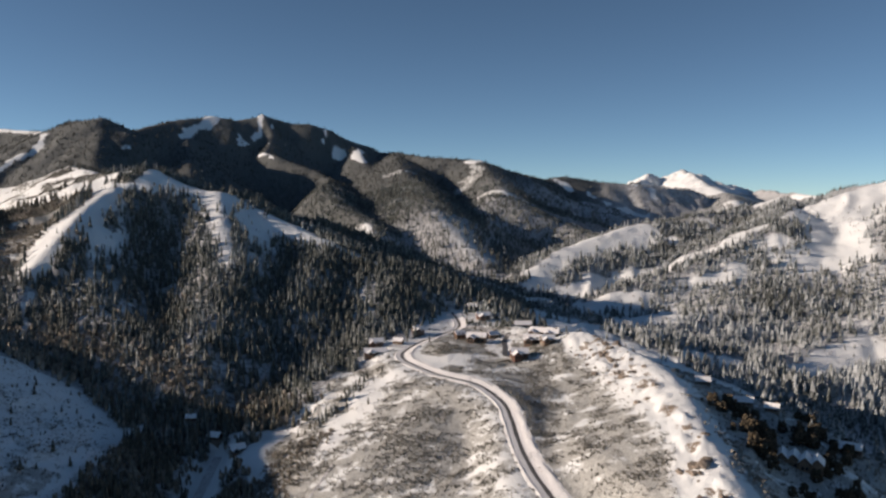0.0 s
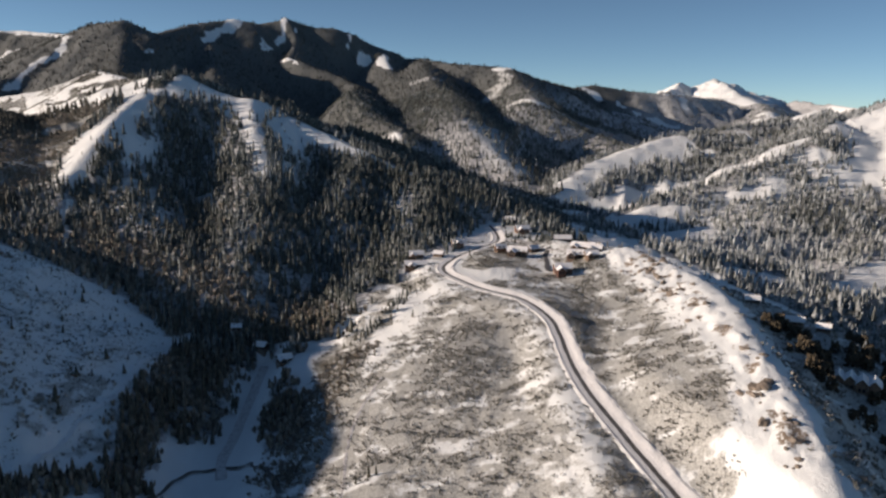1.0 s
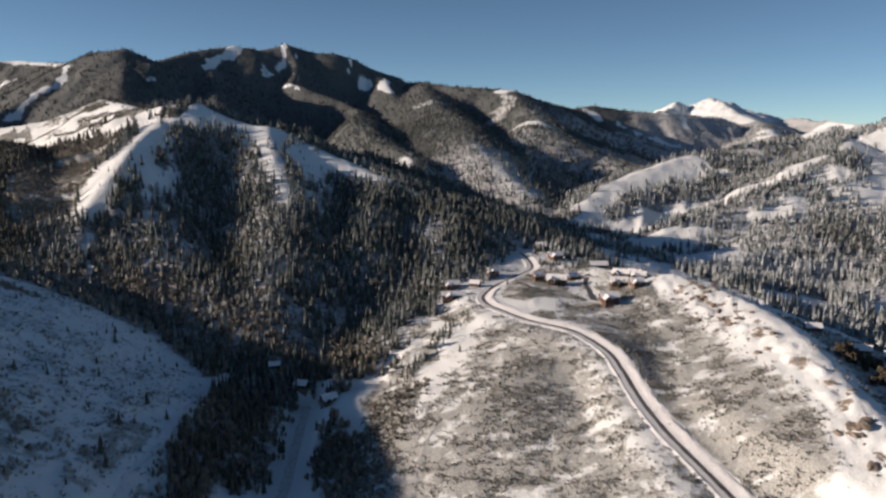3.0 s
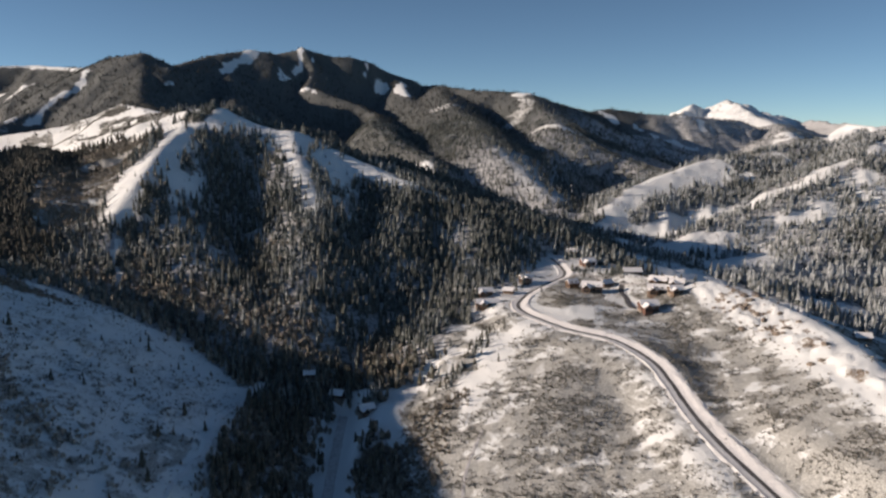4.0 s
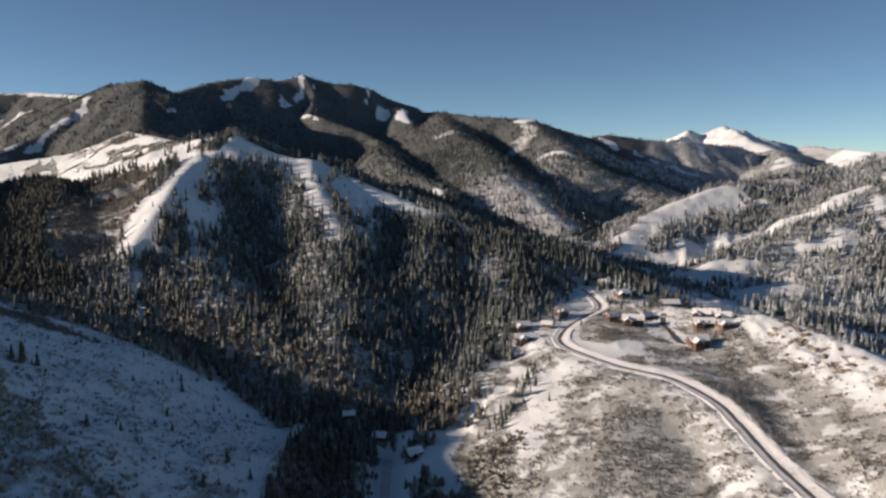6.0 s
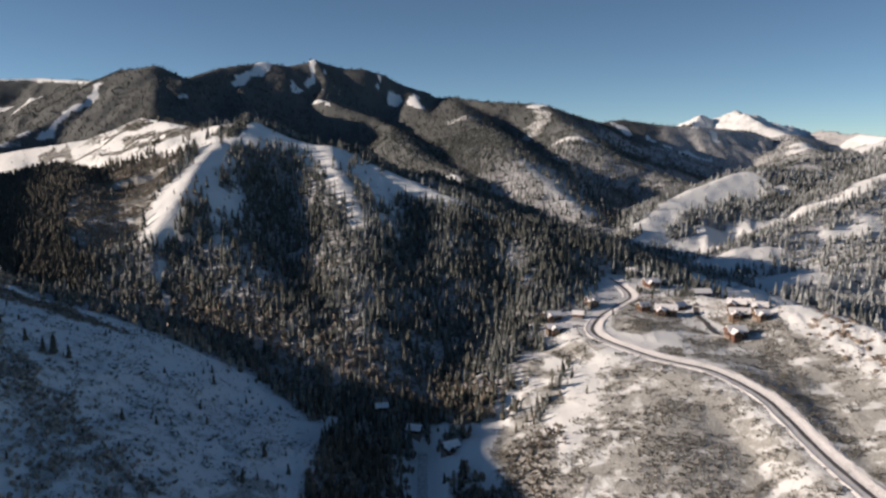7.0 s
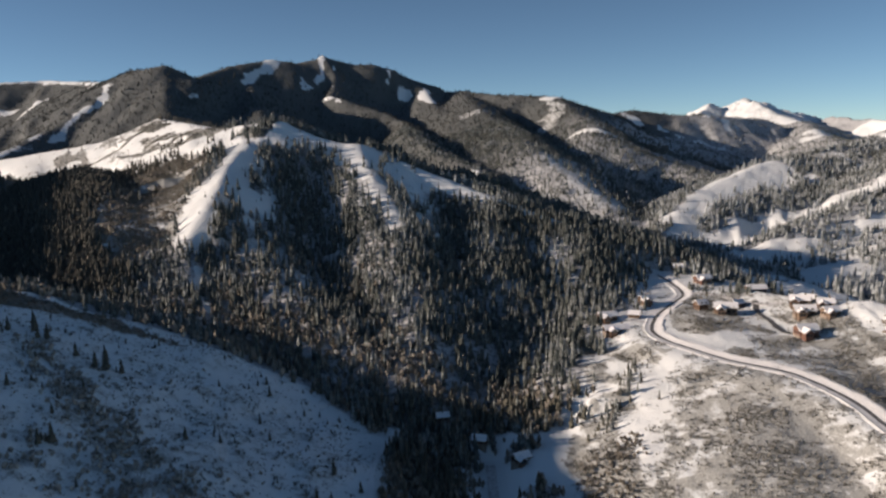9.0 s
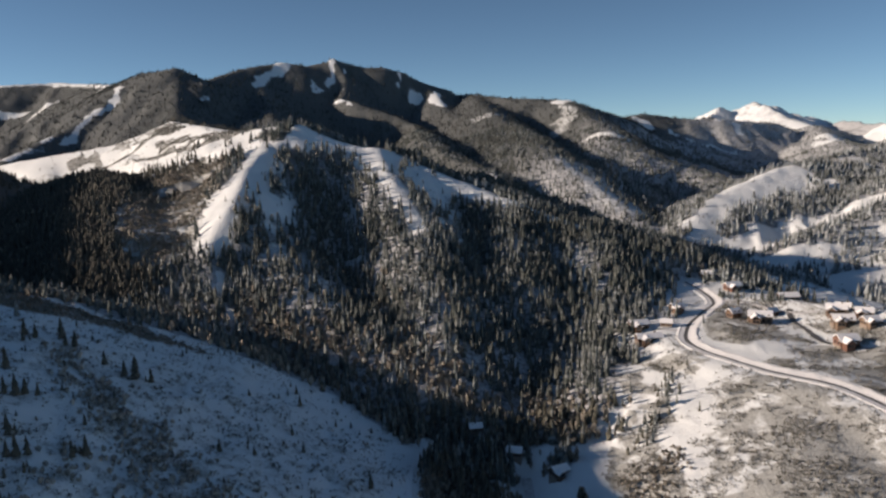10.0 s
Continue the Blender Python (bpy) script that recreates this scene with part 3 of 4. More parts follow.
def cover(x, y):
    """How much brush, wood and bare stone the land carries at (x, y)."""
    far = ramp(np.hypot(x, y), 700, 1500)
    px = x + (7 + 16 * far) * fbm(x / (22 + 40 * far), y / (22 + 40 * far), 31, 4) + (3 + 9 * far) * fbm(x / (6 + 16 * far), y / (6 + 16 * far), 33, 3)
    py = y + (7 + 16 * far) * fbm(x / (22 + 40 * far), y / (22 + 40 * far), 37, 4) + (3 + 9 * far) * fbm(x / (6 + 16 * far), y / (6 + 16 * far), 39, 3)
    wood = np.ones(x.shape)
    for pts in OPEN_GROUND:
        wood = wood * (1 - strip(px, py, pts, 0.8))
    wood = ramp(wood, 0.08, 0.92)
    clumps = ramp(fbm(x / 15, y / 24, 55, 4), 0.22, 0.6) * ramp(y, 640, 690) * (1 - ramp(y, 960, 1050)) * ramp(-x, -60, 60)
    streaks = ramp(fbm(x / 42, y / 120, 58, 4), 0.14, 0.50) * ramp(y, 1600, 1900) * (1 - ramp(y, 3000, 3500))
    wood = np.maximum(wood, np.maximum(0.62 * clumps, 0.85 * streaks))
    for pts in BARE_RIBS:
        wood = wood * (1 - 0.92 * strip(px, py, pts, 0.4))
    for pts in GROVES:
        wood = np.maximum(wood, strip(px, py, pts, 0.6))
    wood = np.where(strip(px, py, THICKET, 0.4) > 0.5, np.minimum(wood, 0.3), wood)
    for pts in THIN_WOOD:
        wood = wood * (1 - 0.55 * strip(px, py, pts, 0.5))
    lane, _ = near_line(x, y, VALLEY_LINE, 12)
    wood = wood * ramp(lane, 2.5, 6) * (1 - strip(px, py, [(-146, 318, 9), (-139, 334, 9), (-122, 335, 9), (-106, 330, 9)], 0.4))
    scrub = 0.49 * strip(x, y, [(-420, 330, 150), (-300, 400, 110), (-210, 380, 60)], 0.3)
    for share, pts in BRUSH:
        scrub = np.maximum(scrub, share * strip(px, py, pts, 0.35))
    scrub = scrub * (1 - 0.42 * ramp(fbm(x / 15, y / 9, 71, 4), 0.08, 0.5)) * (1 - 0.3 * ramp(fbm(x / 4.5, y / 3.5, 73, 3), 0.05, 0.45))
    bare = 0.60 * strip(px, py, CRAGS, 0.6) * ramp(fbm(x / 7, y / 7, 63, 3), -0.1, 0.3)
    bare = np.maximum(bare, 0.60 * strip(px, py, RIM, 0.3))
    d, _ = near_line(x, y, ROAD_LINE, 30)
    right = side_of(x, y, ROAD_LINE) > 0
    clear = np.where(d < 29, np.where(right, ramp(d, 6.0, 8.5), ramp(d, 3.4, 6)), 1.0)
    track, _ = near_line(x, y, TRACK_LINE, 12)
    clear = clear * ramp(track, 3, 7) * (1 - 0.9 * strip(px, py, [(36, 588, 7), (38, 570, 10), (42, 552, 9), (52, 540, 8)], 0.5))
    drive = np.minimum(near_line(x, y, DARK_STRIP_LINE, 12)[0], near_line(x, y, SLOPE_TRACK, 12)[0])
    clear = clear * ramp(drive, 2.5, 7)
    rime = (1 - 0.95 * ramp(y - 2.2 * x, 1350, 1850)) * (1 - 0.85 * np.maximum(shade_wood(x, y), strip(x, y, THICKET)))
    return scrub * clear, wood * clear, bare * clear, rime


TRAIL_LINE = along([(-64, 270, 0), (-63, 300, 0), (-66, 330, 0), (-64, 365, 0), (-57, 392, 0)], 1.0)
DARK_STRIP_LINE = along([(52, 606, 0), (47, 589, 0), (45.5, 562, 0), (44, 544, 0), (44, 535, 0), (48, 530, 0)], 1.5)
SLOPE_TRACK = along([(-184, 472, 0), (-191, 450, 0), (-191, 420, 0), (-189, 396, 0), (-186, 370, 0), (-186, 356, 0), (-188, 337, 0), (-186, 315, 0), (-188, 292, 0)], 2.0)
TRACK_LINE = along([(-8, 517, 0), (-28, 505, 0), (-42, 490, 0), (-54, 478, 0)], 2.0)
ground()


# ---- woods ----
def conifer(tiers, sides, seed, slim=0.19):
    """Places and triangles of one fir, 1 high: ragged skirts of boughs round a trunk, each a little off the next."""
    rng = np.random.default_rng(seed)
    co, tri = [], []
    for k in range(tiers):
        z0, z1 = 0.05 + 0.82 * k / tiers, 0.05 + 0.82 * (k + 1) / tiers + 0.16
        r = slim * (1 - 0.84 * k / tiers)
        base = len(co)
        turn = rng.uniform(0, 6.28)
        lean = rng.uniform(-0.02, 0.02, 2)
        co.append((lean[0], lean[1], min(z1, 1.0)))
        for s in range(sides):
            a = turn + 6.2832 * s / sides
            q = r * rng.uniform(0.72, 1.25) * (1.0 if s % 2 else 0.72)
            co.append((q * math.cos(a), q * math.sin(a), z0 + rng.uniform(-0.03, 0.04)))
        for s in range(sides):
            tri.append((base, base + 1 + s, base + 1 + (s + 1) % sides))
    return np.array(co), np.array(tri)


def twigs(count, seed, spread, low=0.0):
    """Places and triangles of one leafless bush, 1 high: thin blades of twigs that fan out from the root."""
    rng = np.random.default_rng(seed)
    co, tri = [], []
    for k in range(count):
        a, lean = rng.uniform(0, 6.28), rng.uniform(0.15, 1.0) * spread
        d = np.array((math.cos(a), math.sin(a)))
        side = np.array((-d[1], d[0])) * rng.uniform(0.06, 0.13)
        top = rng.uniform(0.6, 1.0) * (1 - 0.35 * lean / max(spread, 1e-6))
        root = d * lean * 0.25
        mid = d * lean * 0.7
        tip = d * lean
        base = len(co)
        co += [(root[0], root[1], low - 0.05), (mid[0] - side[0], mid[1] - side[1], low + (top - low) * 0.62), (mid[0] + side[0], mid[1] + side[1], low + (top - low) * 0.58), (tip[0], tip[1], top)]
        tri += [(base, base + 1, base + 2), (base + 1, base + 3, base + 2)]
    return np.array(co), np.array(tri)


def scatter(name, places, heights, kinds, material, label, category, wide=(0.8, 1.25)):
    """One mesh of many plants, each a template set down, turned and sized."""
    rng = np.random.default_rng(7)
    which = rng.integers(0, len(kinds), len(places))
    cos, tris, off = [], [], 0
    for w, (tc, tt) in enumerate(kinds):
        p, h = places[which == w], heights[which == w]
        if not len(p):
            continue
        a = rng.uniform(0, 6.28, len(p))
        girth = h * rng.uniform(wide[0], wide[1], len(p))
        c, s = np.cos(a)[:, None], np.sin(a)[:, None]
        x = (tc[:, 0] * c - tc[:, 1] * s) * girth[:, None] + p[:, :1]
        y = (tc[:, 0] * s + tc[:, 1] * c) * girth[:, None] + p[:, 1:2]
        z = tc[:, 2] * h[:, None] + p[:, 2:3]
        cos.append(np.stack([x, y, z], -1).reshape(-1, 3))
        tris.append((tt[None] + (np.arange(len(p)) * len(tc))[:, None, None]).reshape(-1, 3) + off)
        off += len(p) * len(tc)
    me = sheet(name, np.concatenate(cos), np.concatenate(tris))
    me.polygons.foreach_set("use_smooth", np.zeros(len(me.polygons), dtype=bool))
    me.materials.append(material)
    return tagged(new(name, me), label, category, kind="stuff")


def sown(count, x0, x1, y0, y1, seed, share, sink=0.3):
    """Places in a box, kept by the share that share(x, y) gives."""
    rng = np.random.default_rng(seed)
    x, y = rng.uniform(x0, x1, count), rng.uniform(y0, y1, count)
    keep = rng.random(count) < share(x, y)
    x, y = x[keep], y[keep]
    return np.stack([x, y, height(x, y) - sink], -1)


def aspen_share(x, y):
    """Where leafless aspens stand among the firs."""
    low = strip(x, y, [(-430, 570, 40), (-330, 560, 45), (-240, 530, 45), (-180, 515, 32), (-120, 500, 22)], 0.5)
    low = low + 0.55 * shade_wood(x, y)
    return np.clip(low + 0.3 * ramp(fbm(x / 70, y / 110, 81, 3), 0.1, 0.5), 0, 1)


def wood_share(x, y):
    return cover(x, y)[1] * (0.8 + 0.6 * fbm(x / 45, y / 70, 51, 3))


def fir_share(x, y):
    return wood_share(x, y) * (1 - 0.7 * aspen_share(x, y))


rng = np.random.default_rng(5)
FIRS = [conifer(5, 6, s, 0.22) for s in range(5)]
SMALL_FIRS = [conifer(3, 5, s, 0.22) for s in range(20, 24)]
TINY_FIRS = [conifer(2, 4, s, 0.22) for s in range(30, 33)]
BUSHES = [twigs(6, s, 0.85) for s in range(8)]
ASPENS = [twigs(9, s, 0.26, 0.15) for s in range(40, 44)]


def woods():
    # the spur across the valley
    p = sown(34000, -600, 90, 440, 980, 1, fir_share)
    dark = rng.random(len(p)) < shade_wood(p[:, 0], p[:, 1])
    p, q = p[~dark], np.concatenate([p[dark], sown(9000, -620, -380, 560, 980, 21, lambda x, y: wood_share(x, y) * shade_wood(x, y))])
    q = q[rng.random(len(q)) > 0.97 * strip(q[:, 0], q[:, 1], THICKET, 0.3)]
    p = p[rng.random(len(p)) > 0.97 * strip(p[:, 0], p[:, 1], THICKET, 0.3)]
    p = p[strip(p[:, 0], p[:, 1], [(20, 440, 70), (40, 530, 60)], 0.1) < 0.5]
    scatter("shaded_fir_forest", q, rng.uniform(6, 13, len(q)), FIRS, SHADED_FIRS, "dense fir forest on the shaded shoulder, coloured dark for the shade", "forest")
    q = sown(26000, -560, -370, 660, 950, 22, lambda x, y: strip(x, y, THICKET, 0.4) * np.clip(0.6 + 0.7 * fbm(x / 14, y / 14, 57, 3), 0, 1))
    scatter("spur_thicket", q, rng.uniform(1.8, 4.2, len(q)), BUSHES, THICKET_TWIGS, "leafless grey-brown thicket beside the snowy rib", "brush")
    scatter("fir_forest", p, rng.uniform(6, 14, len(p)), FIRS, NEEDLES, "dense frosted fir forest on the valley slope", "forest", (0.6, 1.0))
    p = sown(26000, -600, 90, 440, 980, 11, lambda x, y: wood_share(x, y) * aspen_share(x, y))
    scatter("aspen_forest", p, rng.uniform(6, 10, len(p)), ASPENS, THICKET_TWIGS, "leafless brown aspens among the firs", "forest")
    p = sown(10500, -1000, -480, 640, 1400, 12, wood_share)
    scatter("shoulder_forest", p, rng.uniform(7, 12, len(p)), SMALL_FIRS, SHADED_FIRS, "fir forest on the far shoulder, coloured dark for the shade", "forest")
    p = sown(4600, -250, -75, 250, 500, 13, lambda x, y: np.clip(cover(x, y)[1] * (0.6 + 1.0 * fbm(x / 12, y / 12, 53, 3)), 0, 1))
    p = p[(p[:, 0] < -122) | (p[:, 1] > 430) | (rng.random(len(p)) < 0.6)]
    scatter("valley_grove", p, rng.uniform(5, 11, len(p)), FIRS, FIR_GREEN, "dark grove on the shaded valley floor", "forest")
    p = sown(9000, -250, -75, 250, 490, 14, lambda x, y: np.clip(cover(x, y)[1] * 0.8, 0, 1))
    scatter("valley_thicket", p, rng.uniform(4, 8, len(p)), ASPENS, THICKET_TWIGS, "leafless thicket on the shaded valley floor", "forest")
    p = sown(6000, -125, -55, 310, 470, 26, lambda x, y: 0.5 * strip(x, y, [(-95, 325, 13), (-89, 360, 11), (-86, 395, 11), (-84, 418, 10), (-72, 424, 7), (-66, 440, 5)], 0.5))
    scatter("edge_thicket", p, rng.uniform(1.4, 3.4, len(p)), ASPENS, THICKET_TWIGS, "leafless brown thicket where the knoll meets the valley", "brush", (1.2, 2.0))
    # the hills on the sunny side
    p = sown(18000, 100, 780, 560, 1500, 2, wood_share)
    scatter("hill_forest", p, rng.uniform(7, 15, len(p)), SMALL_FIRS, FROSTED, "frosted fir forest on the snowy hills", "forest")
    p = sown(2600, 190, 460, 380, 640, 16, wood_share)
    scatter("ravine_forest", p, rng.uniform(5, 11, len(p)), FIRS, FROSTED, "frosted firs in the shaded ravine behind the houses", "forest")
    # the middle hills
    p = sown(25000, -420, 560, 900, 1900, 3, wood_share)
    scatter("middle_forest", p, rng.uniform(6, 11, len(p)), SMALL_FIRS, NEEDLES, "frosted dark forest on the middle hills", "forest")
    # the far range
    p = sown(62000, -2500, 1300, 1600, 3600, 4, wood_share, 1.0)
    rimy = rng.random(len(p)) < cover(p[:, 0], p[:, 1])[3]
    for name, q, needles, look_of in (("far_forest", p[~rimy], FAR_FIRS, "dark forest on the far mountains"), ("far_frosted_forest", p[rimy], NEEDLES, "frosted forest on the far eastern ridges")):
        scatter(name, q, rng.uniform(5, 10, len(q)), TINY_FIRS, needles, look_of, "forest", (0.9, 1.5))


def brush():
    p = sown(98000, -110, 130, 230, 650, 5, lambda x, y: np.clip((cover(x, y)[0] - 0.2) * 2.0 * (0.5 + 1.2 * fbm(x / 11, y / 7, 91, 4)), 0, 1), 0.1)
    scatter("oak_brush", p, rng.uniform(0.6, 1.8, len(p)), BUSHES, TWIGS, "leafless brown oak brush on the snowy knoll", "brush")
    p = sown(26000, -560, -130, 250, 570, 6, lambda x, y: np.clip(1.6 * (cover(x, y)[0] - 0.22), 0, 1) * (0.5 + fbm(x / 7, y / 7, 93, 3)), 0.1)
    scatter("slope_brush", p, rng.uniform(0.9, 3.2, len(p)), BUSHES, TWIGS, "leafless brush on the shaded snow slope", "brush")
    p = sown(20000, -400, -190, 270, 490, 18, lambda x, y: 0.6 * strip(x, y, [(-362, 455, 6), (-347, 432, 8), (-321, 405, 12), (-297, 385, 16), (-272, 358, 20), (-240, 318, 30)], 0.6) * np.clip(0.4 + 1.3 * fbm(x / 10, y / 10, 95, 3), 0, 1) + 0.3 * strip(x, y, [(-350, 355, 14), (-310, 335, 24)], 0.6) * np.clip(0.2 + 1.5 * fbm(x / 9, y / 9, 94, 3), 0, 1))
    scatter("draw_thicket", p, rng.uniform(1.4, 4.2, len(p)), ASPENS, GREY_TWIGS, "grey leafless thicket in the shaded draw", "brush", (1.3, 2.2))
    p = sown(32000, -560, -175, 260, 512, 19, lambda x, y: np.clip(0.35 + 0.8 * fbm(x / 15, y / 15, 96, 3), 0, 1) * (1 - cover(x, y)[1]))
    scatter("snow_tufts", p, rng.uniform(0.5, 1.7, len(p)), BUSHES, TWIGS, "small dry tufts poking through the snow slope", "brush")
    p = sown(9000, -560, -225, 460, 560, 20, lambda x, y: 0.9 * strip(x, y, RIM, 0.5))
    scatter("rim_brush", p, rng.uniform(0.7, 1.8, len(p)), BUSHES, DRY_GRASS, "dry brown grass along the bare rim", "brush")
    p = sown(9000, 120, 330, 240, 620, 8, lambda x, y: np.clip(cover(x, y)[0], 0, 1), 0.1)
    scatter("bank_brush", p, rng.uniform(1.0, 2.8, len(p)), BUSHES, TWIGS, "leafless brush on the shaded bank", "brush")


def specks():
    """Small firs and bushes dotted over the open snow of the hills."""
    p = sown(8000, -900, 700, 680, 1450, 9, lambda x, y: (1 - cover(x, y)[1]) * np.clip(0.25 + 0.9 * fbm(x / 50, y / 50, 97, 3), 0, 1))
    scatter("small_firs", p, rng.uniform(1.5, 5.0, len(p)), SMALL_FIRS, NEEDLES, "small firs dotted over open snow", "forest")
    p = sown(9000, -900, 700, 680, 1450, 10, lambda x, y: (1 - cover(x, y)[1]) * np.clip(cover(x, y)[0] + 0.05 + 0.5 * fbm(x / 30, y / 30, 99, 3), 0, 1))
    scatter("hill_brush", p, rng.uniform(1.0, 2.6, len(p)), BUSHES, TWIGS, "leafless brush on the open hills", "brush")
    p = sown(90000, -900, -330, 780, 1420, 23, lambda x, y: np.clip(2.6 * (cover(x, y)[0] - 0.3), 0, 1) * (1 - cover(x, y)[1]))
    scatter("crest_brush", p, rng.uniform(1.2, 3.0, len(p)), BUSHES, TWIGS, "streaks of leafless brush on the snowy crest", "brush")
    p = sown(900, -100, -30, 440, 590, 15, lambda x, y: 0.55 * strip(x, y, [(-76, 458, 5), (-60, 480, 6), (-52, 502, 4)]) + 0.4 * strip(x, y, [(-75, 540, 8), (-72, 570, 12)]))
    q = sown(1500, 10, 90, 600, 690, 25, lambda x, y: 0.5 * strip(x, y, [(24, 652, 4), (46, 632, 5), (60, 622, 3)]))
    p = np.concatenate([p, q])
    scatter("edge_firs", p, rng.uniform(2.5, 7.0, len(p)), FIRS, NEEDLES, "frosted firs along the knoll's lower edge", "forest")


def gardens():
    """Low leafless shrubs about the houses."""
    p = sown(7000, -65, 95, 515, 700, 24, lambda x, y: np.clip(0.4 + 1.3 * fbm(x / 8, y / 8, 98, 3), 0, 1) * strip(x, y, [(20, 640, 30), (50, 600, 34), (66, 555, 26)]) * ramp(near_line(x, y, ROAD_LINE, 30)[0], 6, 9))
    scatter("garden_shrubs", p, rng.uniform(0.8, 2.4, len(p)), BUSHES, TWIGS, "leafless brown shrubs about the village houses", "brush")


woods()
gardens()
brush()
specks()


# ---- mesh helpers ----
def part(name, bm, material, parent=None, label=""):
    me = bpy.data.meshes.new(name)
    bm.to_mesh(me)
    bm.free()
    me.materials.append(material)
    ob = new(name, me)
    ob.parent = parent
    return tagged(ob, label)


def block(x0, x1, y0, y1, z0, z1):
    bm = bmesh.new()
    v = [bm.verts.new((x, y, z)) for z in (z0, z1) for x, y in ((x0, y0), (x1, y0), (x1, y1), (x0, y1))]
    for f in ((3, 2, 1, 0), (4, 5, 6, 7), (0, 1, 5, 4), (1, 2, 6, 5), (2, 3, 7, 6), (3, 0, 4, 7)):
        bm.faces.new([v[i] for i in f])
    return bm


def gabled(w, d, low, eave, rise):
    """Walls with two gables, w along x under the ridge, d along y."""
    bm = bmesh.new()
    ring = [(-d / 2, low), (d / 2, low), (d / 2, eave), (0, eave + rise), (-d / 2, eave)]
    a = [bm.verts.new((-w / 2, y, z)) for y, z in ring]
    b = [bm.verts.new((w / 2, y, z)) for y, z in ring]
    bm.faces.new(a[::-1])
    bm.faces.new(b)
    for i in range(5):
        j = (i + 1) % 5
        bm.faces.new((a[i], a[j], b[j], b[i]))
    bmesh.ops.recalc_face_normals(bm, faces=bm.faces)
    return bm


def roof_shell(w, d, eave, rise, over, thick, lift=0.0):
    """Two roof slabs that meet in a ridge, with overhang, as one folded shell with rounded lower edges."""
    bm = bmesh.new()
    k = rise / (d / 2)
    y1, z1 = d / 2 + over, eave - over * k
    ring = [(-y1, z1), (0, eave + rise), (y1, z1), (y1 + 0.08, z1 + thick * 0.5), (y1 - 0.12, z1 + thick), (0, eave + rise + thick * 1.15), (-y1 + 0.12, z1 + thick), (-y1 - 0.08, z1 + thick * 0.5)]
    x = w / 2 + over
    a = [bm.verts.new((-x, y, z + lift)) for y, z in ring]
    b = [bm.verts.new((x, y, z + lift)) for y, z in ring]
    for i in range(8):
        j = (i + 1) % 8
        bm.faces.new((a[i], a[j], b[j], b[i]))
    for r in (a[::-1], b):
        bm.faces.new((r[0], r[1], r[5], r[6], r[7]) if r is b else (r[7], r[0], r[1], r[2], r[6]))
        bm.faces.new((r[1], r[2], r[3], r[4], r[5]) if r is b else (r[2], r[3], r[4], r[5], r[6]))
    bmesh.ops.recalc_face_normals(bm, faces=bm.faces)
    return bm


def roof(w, d, eave, rise, parent, at=None):
    """A dark roof deck with a blanket of snow on it."""
    deck = part("roof", roof_shell(w, d, eave, rise, 0.7, 0.22), SHINGLE, parent, "dark shingle roof")
    snow = part("roof_snow", roof_shell(w, d, eave, rise, 0.62, 0.45, 0.225), ROOF_SNOW, deck, "thick snow on the roof")
    if at is not None:
        deck.matrix_local = at
    return deck


def windows(parent, wall_len, y, z, count, wide, tall, at=None):
    for i in range(count):
        x = (i + 0.5) / count * wall_len - wall_len / 2
        frame_ob = part("window", block(x - wide / 2 - 0.12, x + wide / 2 + 0.12, y - 0.06, y + 0.06, z - 0.12, z + tall + 0.12), TRIM, parent)
        part("pane", block(x - wide / 2, x + wide / 2, y - 0.09, y + 0.09, z, z + tall), PANE, frame_ob)
        if at is not None:
            frame_ob.matrix_local = at


